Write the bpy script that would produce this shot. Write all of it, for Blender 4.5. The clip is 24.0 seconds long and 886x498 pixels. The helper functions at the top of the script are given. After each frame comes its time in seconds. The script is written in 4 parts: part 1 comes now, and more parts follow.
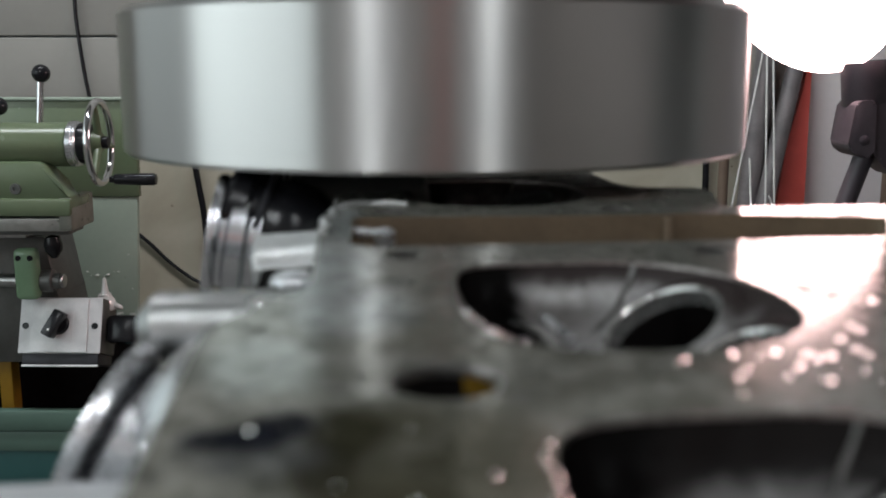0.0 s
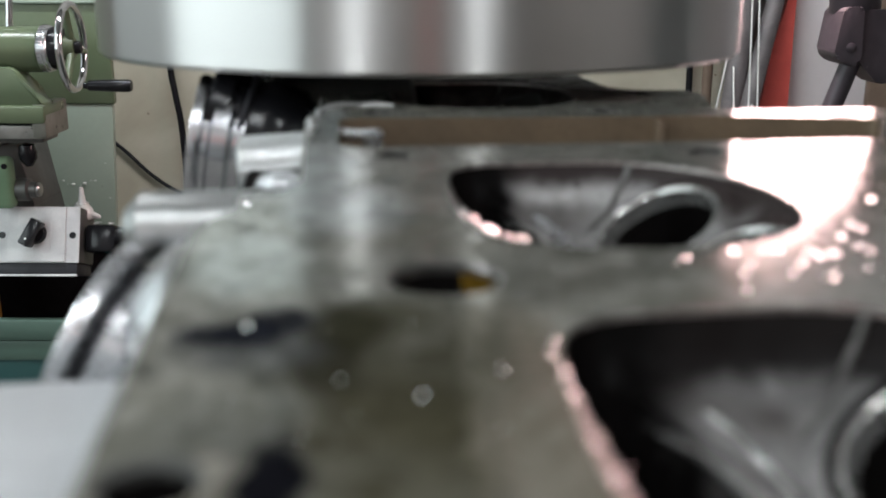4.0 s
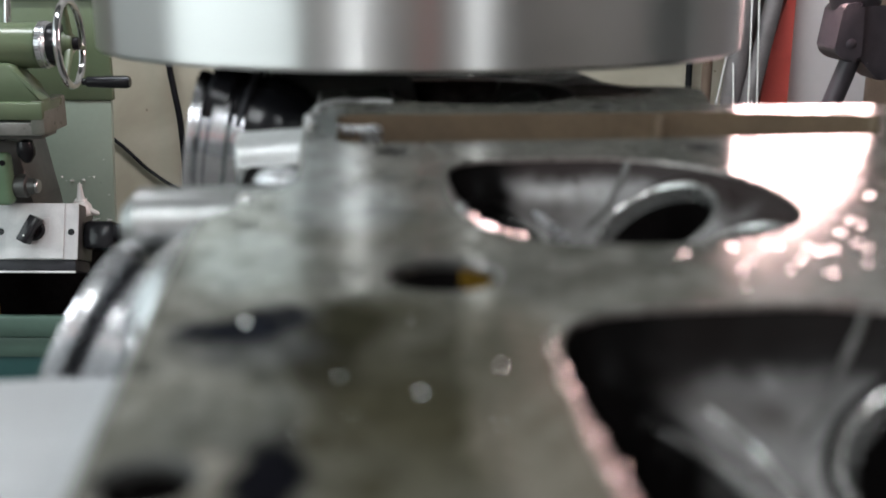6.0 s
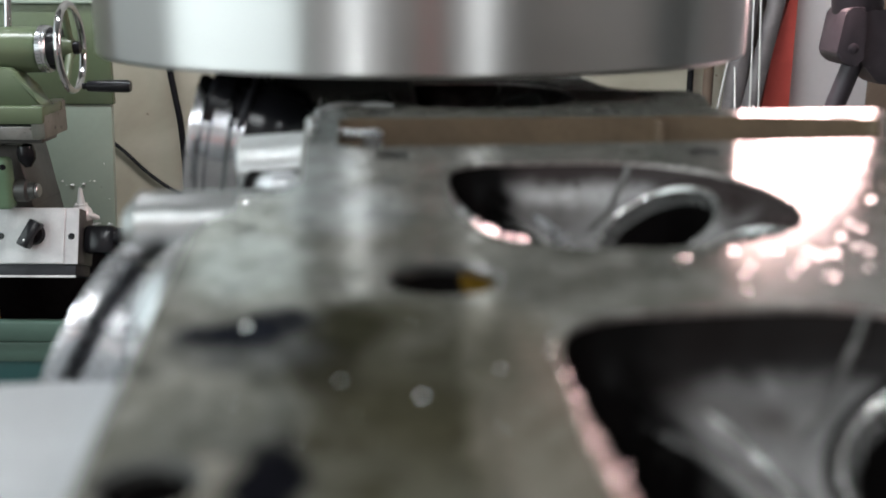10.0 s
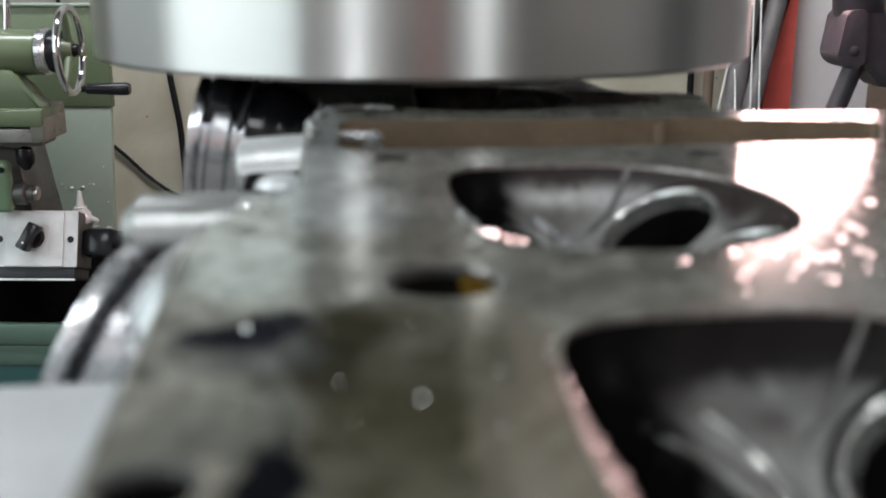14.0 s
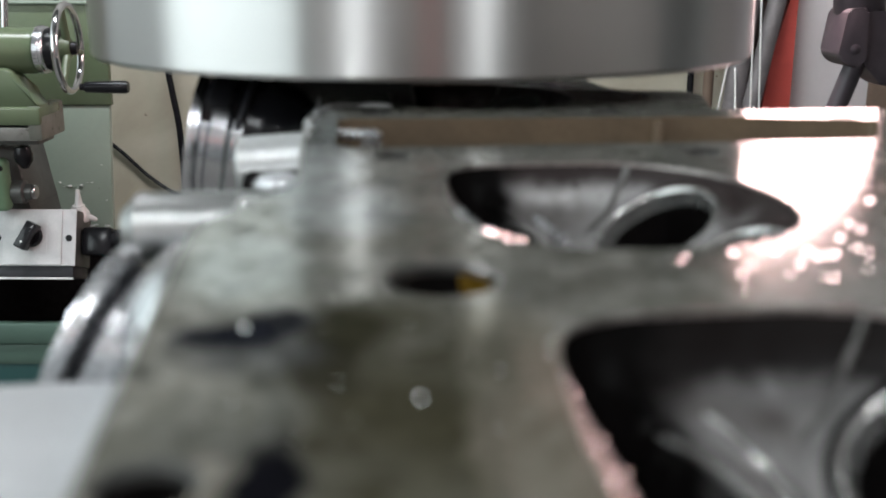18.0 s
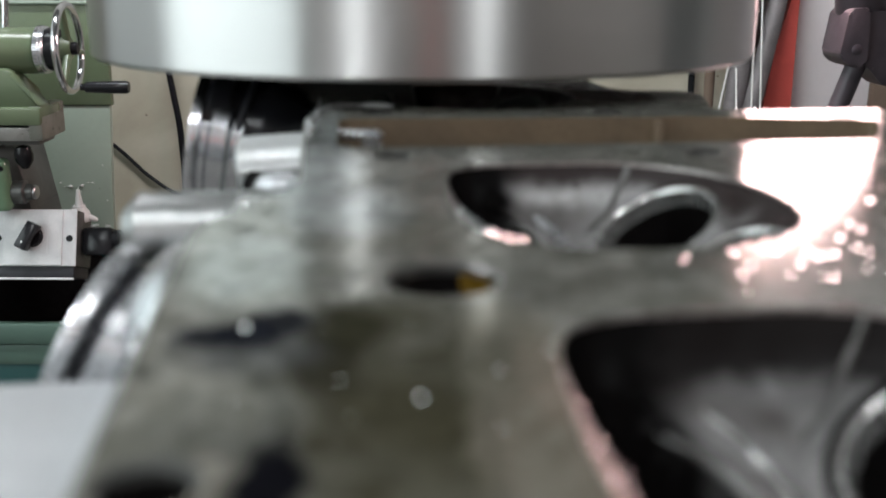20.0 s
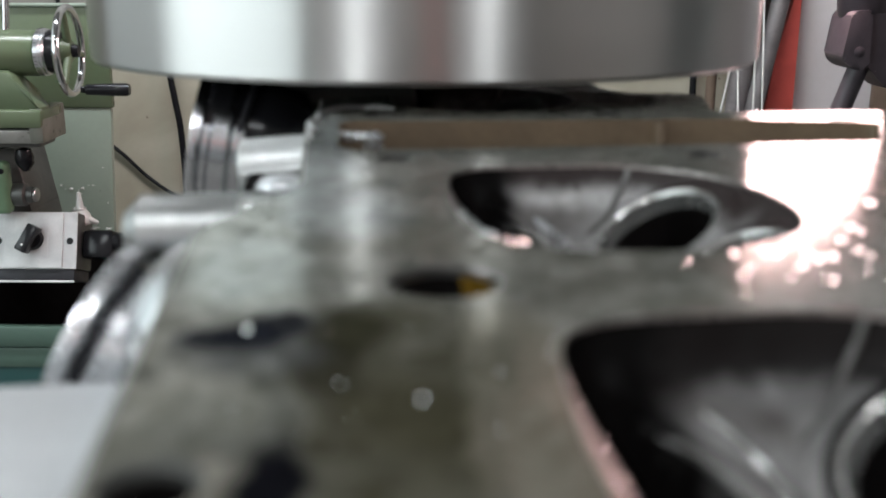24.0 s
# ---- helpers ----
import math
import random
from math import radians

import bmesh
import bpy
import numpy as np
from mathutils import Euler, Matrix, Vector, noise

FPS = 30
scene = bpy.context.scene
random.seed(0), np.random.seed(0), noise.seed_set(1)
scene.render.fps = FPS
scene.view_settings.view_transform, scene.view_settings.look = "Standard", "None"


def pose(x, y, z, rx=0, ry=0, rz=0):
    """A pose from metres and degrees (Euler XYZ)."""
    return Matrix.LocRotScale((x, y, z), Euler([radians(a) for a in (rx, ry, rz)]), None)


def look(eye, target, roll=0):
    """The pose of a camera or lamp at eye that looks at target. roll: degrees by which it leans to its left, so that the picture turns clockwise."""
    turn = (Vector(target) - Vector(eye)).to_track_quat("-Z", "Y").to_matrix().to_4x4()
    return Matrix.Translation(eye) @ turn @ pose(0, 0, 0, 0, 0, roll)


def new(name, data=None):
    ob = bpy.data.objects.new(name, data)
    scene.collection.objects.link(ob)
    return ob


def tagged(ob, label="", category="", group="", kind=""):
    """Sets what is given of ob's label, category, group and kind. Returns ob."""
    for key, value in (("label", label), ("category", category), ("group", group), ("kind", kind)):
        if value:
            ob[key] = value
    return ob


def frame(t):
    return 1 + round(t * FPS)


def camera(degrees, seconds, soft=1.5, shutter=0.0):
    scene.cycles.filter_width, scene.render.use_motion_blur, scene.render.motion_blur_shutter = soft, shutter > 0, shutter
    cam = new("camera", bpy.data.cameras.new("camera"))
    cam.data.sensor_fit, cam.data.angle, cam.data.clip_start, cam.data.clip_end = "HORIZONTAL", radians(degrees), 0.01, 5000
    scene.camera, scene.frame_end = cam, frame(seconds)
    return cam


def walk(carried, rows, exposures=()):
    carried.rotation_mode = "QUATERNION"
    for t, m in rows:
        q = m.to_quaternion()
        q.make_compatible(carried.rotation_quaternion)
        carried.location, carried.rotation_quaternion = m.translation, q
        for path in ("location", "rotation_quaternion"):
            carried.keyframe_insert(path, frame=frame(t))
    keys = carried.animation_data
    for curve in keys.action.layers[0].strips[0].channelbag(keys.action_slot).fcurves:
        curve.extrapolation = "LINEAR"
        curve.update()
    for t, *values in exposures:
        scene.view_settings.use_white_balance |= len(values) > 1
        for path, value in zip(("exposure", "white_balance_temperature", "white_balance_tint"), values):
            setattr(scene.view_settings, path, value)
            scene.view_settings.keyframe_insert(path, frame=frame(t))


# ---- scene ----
cam = camera(47.07, 24.0, soft=1.8)
cam.data.dof.use_dof = True
cam.data.dof.focus_distance = 1.25
cam.data.dof.aperture_fstop = 17.3

# seconds, x, y, z, tilt from straight down, lean, turn
PATH = [
    (0, 0.00378, -0.01137, 0.0429, 79.74, -0.12, 1.22),
    (0.5, 0.00258, -0.00951, 0.04014, 77.06, 0.24, 0.53),
    (0.8, 0.00112, -0.00747, 0.03982, 75.08, 0.204, 0.35),
    (1, 0.00086, -0.00711, 0.03976, 74.86, 0.2, 0.33),
    (1.5, 0.00083, -0.00664, 0.03995, 74.69, 0.2, 0.18),
    (2, 0.0008, -0.00646, 0.0399, 74.84, 0.23, 0.13),
    (2.5, 0.0008, -0.00611, 0.03995, 74.78, 0.2, 0.1),
    (4.5, 0.00057, -0.00451, 0.04003, 74.69, 0.18, -0.02),
    (5, 0.00056, -0.00397, 0.04002, 74.65, 0.18, -0.05),
    (5.5, 0.00048, -0.00356, 0.03991, 74.49, 0.22, -0.05),
    (6, 0.00048, -0.00318, 0.04001, 74.48, 0.19, -0.04),
    (6.5, 0.00042, -0.00289, 0.04002, 74.68, 0.21, -0.03),
    (7, 0.00031, -0.00241, 0.03999, 74.62, 0.2, -0.05),
    (7.5, 0.00023, -0.00205, 0.03998, 74.69, 0.2, -0.02),
    (8, 0.00022, -0.00153, 0.03996, 74.61, 0.2, -0.01),
    (8.5, 0.00017, -0.00121, 0.04002, 74.63, 0.19, -0.01),
    (9, 0.00011, -0.0008, 0.03997, 74.71, 0.22, -0.01),
    (9.5, 6e-05, -0.0004, 0.04001, 74.73, 0.16, 0),
    (10, 0, 0, 0.04, 74.7, 0.2, 0),
    (10.5, -5e-05, 0.0004, 0.04005, 74.55, 0.2, 0),
    (12.5, -0.00023, 0.00204, 0.04006, 74.52, 0.15, -0.03),
    (13, -0.00029, 0.00264, 0.03992, 74.56, 0.21, -0.06),
    (13.5, -0.00038, 0.0027, 0.04011, 74.72, 0.22, -0.01),
    (14, -0.00048, 0.00328, 0.04001, 74.83, 0.2, -0.02),
    (14.5, -0.0005, 0.00371, 0.04003, 74.88, 0.17, -0.01),
    (15, -0.00056, 0.00415, 0.04006, 74.88, 0.21, -0.05),
    (15.5, -0.00056, 0.00468, 0.04002, 74.91, 0.19, -0.06),
    (16, -0.00063, 0.00495, 0.04005, 74.88, 0.22, -0.08),
    (16.5, -0.00075, 0.00548, 0.04002, 74.92, 0.21, -0.07),
    (17, -0.00077, 0.00598, 0.03993, 74.68, 0.2, -0.07),
    (17.5, -0.00079, 0.00641, 0.03998, 74.68, 0.19, -0.07),
    (18, -0.00087, 0.00677, 0.04002, 74.72, 0.22, -0.07),
    (18.5, -0.00092, 0.007, 0.04006, 74.81, 0.21, -0.05),
    (20.5, -0.00115, 0.00864, 0.04007, 74.66, 0.22, -0.03),
    (21, -0.00121, 0.00914, 0.04009, 74.6, 0.23, -0.04),
    (21.5, -0.00122, 0.00983, 0.03985, 74.56, 0.22, -0.04),
    (22, -0.00127, 0.01006, 0.04001, 74.57, 0.19, -0.05),
    (22.5, -0.00135, 0.01029, 0.04009, 74.71, 0.2, -0.02),
    (23, -0.00147, 0.01075, 0.04, 74.72, 0.21, 0.03),
    (23.5, -0.00152, 0.01114, 0.04, 74.81, 0.2, 0.03),
    (24, -0.00157, 0.01113, 0.04018, 74.83, 0.21, 0.02),
]
walk(cam, [(t, pose(x, y, z, rx, 0, rz) @ pose(0, 0, 0, 0, 0, lean)) for t, x, y, z, rx, lean, rz in PATH],
     exposures=[(0, -0.22), (0.4, -0.14), (0.9, 0.18), (6, 0.25), (13, 0.31), (24, 0.33)])

FEED = Vector((-0.0021, 0.0155, 0)) / 19     # the work creeps under the cutter, metres a second
HEAD_TURN = 6.8


def fed(t, turn=0.0):
    """Where the moving table stands at t seconds."""
    p = FEED * (t - 10)
    return pose(p.x, p.y, 0, 0, 0, turn)


# ---- light ----
world = bpy.data.worlds.new("world")
scene.world = world
world.use_nodes = True
world.node_tree.nodes["Background"].inputs[0].default_value = (0.8, 0.9, 1.0, 1)
world.node_tree.nodes["Background"].inputs[1].default_value = 0.05
scene.view_settings.exposure = 0.0


def area_light(name, m, sx, sy, power, colour):
    lamp = bpy.data.lights.new(name, "AREA")
    lamp.shape, lamp.size, lamp.size_y, lamp.energy, lamp.color = "RECTANGLE", sx, sy, power, colour
    ob = new(name, lamp)
    ob.matrix_world = m
    return ob


WINDOW_POWER, TUBE_POWER, LAMP_GLOW = 28, 12.5, 20
# daylight in the west window; the first two lights are added for the cutter's reflection
for y0, y1, z0, high, glare in ((0.44, 1.60, 0.50, 1.1, 0.085), (0.22, 0.40, 0.51, 1.15, 0.155), (-1.95, 0.22, 0.52, 1.2, 0.36)):
    mid_y = (y0 + y1) / 2
    area_light("west_light", look((-1.86, mid_y, z0), (0, mid_y, 0.42)), y1 - y0, high, WINDOW_POWER * glare * (y1 - y0) * high, (0.88, 1.0, 1.02))
# unseen lamps: two set for the cutter's bright stripes, one added to brighten the lathe
TUBES = [(-0.74, -1.3, 1.42, 68, 1.0), (0.69, -1.3, 1.42, 109, 1.0), (-0.35, 0.85, 1.42, 0, 2.0)]
for tx, ty, tz, turn, gain in TUBES:
    area_light("tube_light", pose(tx, ty, tz, 0, 0, turn), 1.2, 0.09, TUBE_POWER * gain, (0.95, 1.0, 1.04))


# ---- materials ----
def surface(name, colour, rough=0.5, metal=0.0, second=None, amount=0.5, scale=30.0, fine=0.0, bump=0.0, bump_scale=200.0,
            rough_var=0.1, spots=None, spot_scale=120.0, spot_cut=0.68, shine=0.5):
    """A material with patches of a second colour, fine grain, worn gloss, relief and small spots of dirt."""
    m = bpy.data.materials.new(name)
    m.use_nodes = True
    nt = m.node_tree
    b = nt.nodes["Principled BSDF"]
    tc = nt.nodes.new("ShaderNodeTexCoord")

    def noise_node(sc, detail=4.0, dist=0.0):
        n = nt.nodes.new("ShaderNodeTexNoise")
        n.inputs["Scale"].default_value, n.inputs["Detail"].default_value, n.inputs["Distortion"].default_value = sc, detail, dist
        nt.links.new(tc.outputs["Object"], n.inputs["Vector"])
        return n

    def ramp(src, lo, hi, top=1.0):
        r = nt.nodes.new("ShaderNodeMapRange")
        for i, v in ((1, lo), (2, hi), (3, 0.0), (4, top)):
            r.inputs[i].default_value = v
        nt.links.new(src, r.inputs[0])
        return r.outputs[0]

    def blend(fac, a, c):
        x = nt.nodes.new("ShaderNodeMix")
        x.data_type = "RGBA"
        nt.links.new(fac, x.inputs[0])
        for sock, v in ((x.inputs[6], a), (x.inputs[7], c)):
            if isinstance(v, tuple):
                sock.default_value = (*v, 1)
            else:
                nt.links.new(v, sock)
        return x.outputs[2]

    second = second or tuple(c * 0.75 for c in colour)
    big = noise_node(scale, 5.0, 0.6)
    col = blend(ramp(big.outputs[0], 0.38, 0.66, amount), colour, second)
    if fine:
        grain = noise_node(scale * 14, 3.0)
        col = blend(ramp(grain.outputs[0], 0.4, 0.75, fine), col, tuple(c * 0.5 for c in colour))
    if spots:
        dirt = noise_node(spot_scale, 2.0)
        col = blend(ramp(dirt.outputs[0], spot_cut, spot_cut + 0.06), col, spots)
    nt.links.new(col, b.inputs["Base Color"])
    b.inputs["Metallic"].default_value = metal
    b.inputs["Specular IOR Level"].default_value = shine
    rr = nt.nodes.new("ShaderNodeMapRange")
    rr.inputs[3].default_value, rr.inputs[4].default_value = max(rough - rough_var, 0.02), min(rough + rough_var, 1)
    nt.links.new(noise_node(scale * 3).outputs[0], rr.inputs[0])
    nt.links.new(rr.outputs[0], b.inputs["Roughness"])
    if bump:
        bn = nt.nodes.new("ShaderNodeBump")
        bn.inputs["Strength"].default_value, bn.inputs["Distance"].default_value = bump, 0.15 / bump_scale
        nt.links.new(noise_node(bump_scale).outputs[0], bn.inputs["Height"])
        nt.links.new(bn.outputs[0], b.inputs["Normal"])
    return m


def glow(name, colour, strength):
    m = bpy.data.materials.new(name)
    m.use_nodes = True
    b = m.node_tree.nodes["Principled BSDF"]
    b.inputs["Base Color"].default_value = (*colour, 1)
    b.inputs["Emission Color"].default_value = (*colour, 1)
    b.inputs["Emission Strength"].default_value = strength
    return m


def stained_deck():
    """Milled aluminium with a blue-black smear, brown oil, paler patches and painted shade under the cutter."""
    m = surface("milled aluminium deck", (0.425, 0.42, 0.385), 0.17, 0.85, (0.15, 0.15, 0.125), 0.9, 70, 0.35, 0.12, 400, 0.08,
                (0.12, 0.12, 0.105), 190, 0.57)
    nt = m.node_tree
    b = nt.nodes["Principled BSDF"]
    tc = nt.nodes.new("ShaderNodeTexCoord")
    wob = nt.nodes.new("ShaderNodeTexNoise")
    wob.inputs["Scale"].default_value, wob.inputs["Detail"].default_value, wob.inputs["Roughness"].default_value = 130, 8, 0.66
    nt.links.new(tc.outputs["Object"], wob.inputs["Vector"])
    mixv = nt.nodes.new("ShaderNodeVectorMath")
    mixv.operation = "MULTIPLY_ADD"
    mixv.inputs[1].default_value = (0.007, 0.010, 0.0)
    nt.links.new(wob.outputs["Color"], mixv.inputs[0])
    nt.links.new(tc.outputs["Object"], mixv.inputs[2])
    col = b.inputs["Base Color"].links[0].from_socket
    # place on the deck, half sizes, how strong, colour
    for (x, y), (sx, sy), strong, tint in DECK_PATCHES:
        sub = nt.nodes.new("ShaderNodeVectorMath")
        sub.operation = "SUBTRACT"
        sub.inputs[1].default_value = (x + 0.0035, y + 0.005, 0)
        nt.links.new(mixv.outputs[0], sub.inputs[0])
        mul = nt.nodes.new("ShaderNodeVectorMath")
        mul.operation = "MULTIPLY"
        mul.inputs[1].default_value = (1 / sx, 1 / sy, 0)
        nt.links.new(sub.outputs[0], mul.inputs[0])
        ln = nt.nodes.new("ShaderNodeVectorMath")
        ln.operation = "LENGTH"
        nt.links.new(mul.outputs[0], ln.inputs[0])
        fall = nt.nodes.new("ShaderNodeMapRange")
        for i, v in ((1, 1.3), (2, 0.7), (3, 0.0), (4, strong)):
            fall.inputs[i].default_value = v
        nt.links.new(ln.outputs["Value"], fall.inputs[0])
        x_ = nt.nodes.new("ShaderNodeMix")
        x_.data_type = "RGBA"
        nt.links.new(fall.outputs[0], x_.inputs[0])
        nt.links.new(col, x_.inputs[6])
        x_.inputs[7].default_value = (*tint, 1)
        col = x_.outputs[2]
    plain = col
    # uneven film of oil and fine swarf
    for scale, lo, hi, gain in ((210, 0.40, 0.62, 0.70), (620, 0.46, 0.66, 0.76)):
        film = nt.nodes.new("ShaderNodeTexNoise")
        film.inputs["Scale"].default_value, film.inputs["Detail"].default_value, film.inputs["Distortion"].default_value = scale, 5, 0.8
        nt.links.new(tc.outputs["Object"], film.inputs["Vector"])
        amount = nt.nodes.new("ShaderNodeMapRange")
        for i, v in ((1, lo), (2, hi), (3, 0.0), (4, 1.0)):
            amount.inputs[i].default_value = v
        nt.links.new(film.outputs[0], amount.inputs[0])
        veil = nt.nodes.new("ShaderNodeMix")
        veil.data_type, veil.blend_type = "RGBA", "MULTIPLY"
        nt.links.new(amount.outputs[0], veil.inputs[0])
        nt.links.new(col, veil.inputs[6])
        veil.inputs[7].default_value = (gain, gain, gain * 0.96, 1)
        col = veil.outputs[2]
    nt.links.new(col, b.inputs["Base Color"])
    # dirt hides the metal under it
    lum = nt.nodes.new("ShaderNodeRGBToBW")
    nt.links.new(plain, lum.inputs[0])
    for sock, lo, hi in (("Metallic", 0.02, 0.6), ("Roughness", 0.45, 0.10)):
        mr = nt.nodes.new("ShaderNodeMapRange")
        for i, v in ((1, 0.03), (2, 0.26), (3, lo), (4, hi)):
            mr.inputs[i].default_value = v
        nt.links.new(lum.outputs[0], mr.inputs[0])
        nt.links.new(mr.outputs[0], b.inputs[sock])
    b.inputs["Specular IOR Level"].default_value = 0.0
    return m


# the first patch, brown, also paints the shade under the cutter
DECK_PATCHES = [((0.092, 0.335), (0.017, 0.022), 0.85, (0.14, 0.098, 0.085)),
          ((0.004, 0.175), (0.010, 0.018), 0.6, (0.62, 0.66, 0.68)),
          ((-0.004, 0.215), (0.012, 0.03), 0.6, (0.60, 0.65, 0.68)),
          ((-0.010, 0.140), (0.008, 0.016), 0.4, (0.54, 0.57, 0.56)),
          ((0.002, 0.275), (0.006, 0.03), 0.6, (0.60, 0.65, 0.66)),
          ((0.0045, 0.190), (0.0022, 0.005), 0.55, (0.16, 0.17, 0.17)),
          ((0.0130, 0.196), (0.0030, 0.004), 0.55, (0.15, 0.16, 0.16)),
          ((-0.0015, 0.158), (0.0030, 0.003), 0.45, (0.17, 0.18, 0.175)),
          ((0.0095, 0.168), (0.0030, 0.003), 0.45, (0.17, 0.18, 0.175)),
          ((0.0200, 0.150), (0.012, 0.010), 0.45, (0.12, 0.11, 0.08)),
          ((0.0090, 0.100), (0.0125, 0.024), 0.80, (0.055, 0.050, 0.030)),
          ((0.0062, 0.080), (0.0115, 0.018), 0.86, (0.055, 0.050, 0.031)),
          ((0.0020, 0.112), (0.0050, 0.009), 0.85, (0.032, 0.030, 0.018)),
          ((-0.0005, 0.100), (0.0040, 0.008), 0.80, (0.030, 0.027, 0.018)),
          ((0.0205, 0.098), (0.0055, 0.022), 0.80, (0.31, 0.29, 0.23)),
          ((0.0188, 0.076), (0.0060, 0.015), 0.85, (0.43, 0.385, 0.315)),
          ((-0.0110, 0.0890), (0.0070, 0.007), 0.45, (0.33, 0.335, 0.30)),
          ((-0.0090, 0.1050), (0.0080, 0.0060), 0.55, (0.085, 0.088, 0.10)),
          ((-0.0142, 0.1115), (0.0042, 0.0036), 0.93, (0.018, 0.019, 0.026)),
          ((-0.0096, 0.1108), (0.0052, 0.0056), 0.97, (0.014, 0.015, 0.021)),
          ((-0.0057, 0.1155), (0.0042, 0.0058), 0.95, (0.014, 0.015, 0.021)),
          ((-0.0102, 0.0765), (0.0022, 0.0055), 0.85, (0.56, 0.52, 0.46)),
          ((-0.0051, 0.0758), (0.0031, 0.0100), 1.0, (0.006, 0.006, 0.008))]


def turned_metal():
    """Steel turned on a lathe: grooves run round the rim and smear what it mirrors upright."""
    m = bpy.data.materials.new("turned steel")
    m.use_nodes = True
    nt = m.node_tree
    b = nt.nodes["Principled BSDF"]
    b.inputs["Base Color"].default_value = (0.60, 0.595, 0.585, 1)
    b.inputs["Metallic"].default_value = 1.0
    b.inputs["Roughness"].default_value = 0.33
    b.inputs["Anisotropic"].default_value = 0.96
    b.inputs["Anisotropic Rotation"].default_value = 0.25
    tan = nt.nodes.new("ShaderNodeTangent")
    tan.direction_type, tan.axis = "RADIAL", "Z"
    nt.links.new(tan.outputs[0], b.inputs["Tangent"])
    tc = nt.nodes.new("ShaderNodeTexCoord")
    sep = nt.nodes.new("ShaderNodeSeparateXYZ")
    nt.links.new(tc.outputs["Object"], sep.inputs[0])
    n = nt.nodes.new("ShaderNodeTexNoise")
    n.noise_dimensions = "1D"
    n.inputs["Scale"].default_value = 900
    nt.links.new(sep.outputs[2], n.inputs["W"])
    mr = nt.nodes.new("ShaderNodeMapRange")
    mr.inputs[3].default_value, mr.inputs[4].default_value = 0.30, 0.40
    nt.links.new(n.outputs[0], mr.inputs[0])
    nt.links.new(mr.outputs[0], b.inputs["Roughness"])
    return m


def stained_shaded_chamber(name, reach, grey, rim_grey):
    """Grey stained roof with painted shade: black towards the outlet side, dark round the edge. reach: how far down the
    dark edge goes.
    """
    m = surface(name, (grey, grey * 0.965, grey * 0.95), 0.40, 0.15, (0.05, 0.037, 0.033), 0.9, 55, 0.25, 0.25, 600, 0.08, (0.05, 0.04, 0.035), 150, 0.66)
    nt = m.node_tree
    b = nt.nodes["Principled BSDF"]
    tc = nt.nodes.new("ShaderNodeTexCoord")
    n = nt.nodes.new("ShaderNodeTexNoise")
    n.inputs["Scale"].default_value, n.inputs["Detail"].default_value = 120, 4
    nt.links.new(tc.outputs["Object"], n.inputs["Vector"])
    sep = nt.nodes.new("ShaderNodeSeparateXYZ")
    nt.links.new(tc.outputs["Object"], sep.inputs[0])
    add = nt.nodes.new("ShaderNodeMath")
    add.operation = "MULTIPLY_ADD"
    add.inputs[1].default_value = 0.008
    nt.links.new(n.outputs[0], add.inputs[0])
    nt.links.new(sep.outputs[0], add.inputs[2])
    # painted shade: black towards the outlet side, with a wavy border
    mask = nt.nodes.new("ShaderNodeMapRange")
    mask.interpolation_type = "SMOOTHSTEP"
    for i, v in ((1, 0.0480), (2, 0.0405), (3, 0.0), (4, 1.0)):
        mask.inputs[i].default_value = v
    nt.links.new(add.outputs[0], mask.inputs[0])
    # painted shade: a ragged dark brown band round the edge, set by height
    rim_height = nt.nodes.new("ShaderNodeMath")
    rim_height.operation = "MULTIPLY_ADD"
    rim_height.inputs[1].default_value = 0.007
    nt.links.new(n.outputs[0], rim_height.inputs[0])
    nt.links.new(sep.outputs[2], rim_height.inputs[2])
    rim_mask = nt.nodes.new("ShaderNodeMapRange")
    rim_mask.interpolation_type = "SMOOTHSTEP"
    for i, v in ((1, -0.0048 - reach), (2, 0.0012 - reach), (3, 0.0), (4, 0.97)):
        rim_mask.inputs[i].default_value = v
    nt.links.new(rim_height.outputs[0], rim_mask.inputs[0])
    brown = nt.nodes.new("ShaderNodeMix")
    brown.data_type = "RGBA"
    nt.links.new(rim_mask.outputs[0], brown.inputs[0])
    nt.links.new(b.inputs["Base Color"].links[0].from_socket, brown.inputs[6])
    brown.inputs[7].default_value = (rim_grey, rim_grey * 0.76, rim_grey * 0.74, 1)
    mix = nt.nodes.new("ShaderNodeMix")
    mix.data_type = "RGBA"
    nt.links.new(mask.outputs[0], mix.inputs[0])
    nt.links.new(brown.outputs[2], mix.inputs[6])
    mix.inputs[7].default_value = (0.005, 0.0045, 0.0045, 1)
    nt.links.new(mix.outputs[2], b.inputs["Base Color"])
    # both painted darks are dull
    dull = nt.nodes.new("ShaderNodeMath")
    dull.operation = "MAXIMUM"
    nt.links.new(mask.outputs[0], dull.inputs[0])
    nt.links.new(rim_mask.outputs[0], dull.inputs[1])
    for sock, lo, hi in (("Metallic", 0.15, 0.0), ("Specular IOR Level", 1.0, 0.03)):
        mr = nt.nodes.new("ShaderNodeMapRange")
        mr.inputs[3].default_value, mr.inputs[4].default_value = lo, hi
        nt.links.new(dull.outputs[0], mr.inputs[0])
        nt.links.new(mr.outputs[0], b.inputs[sock])
    return m


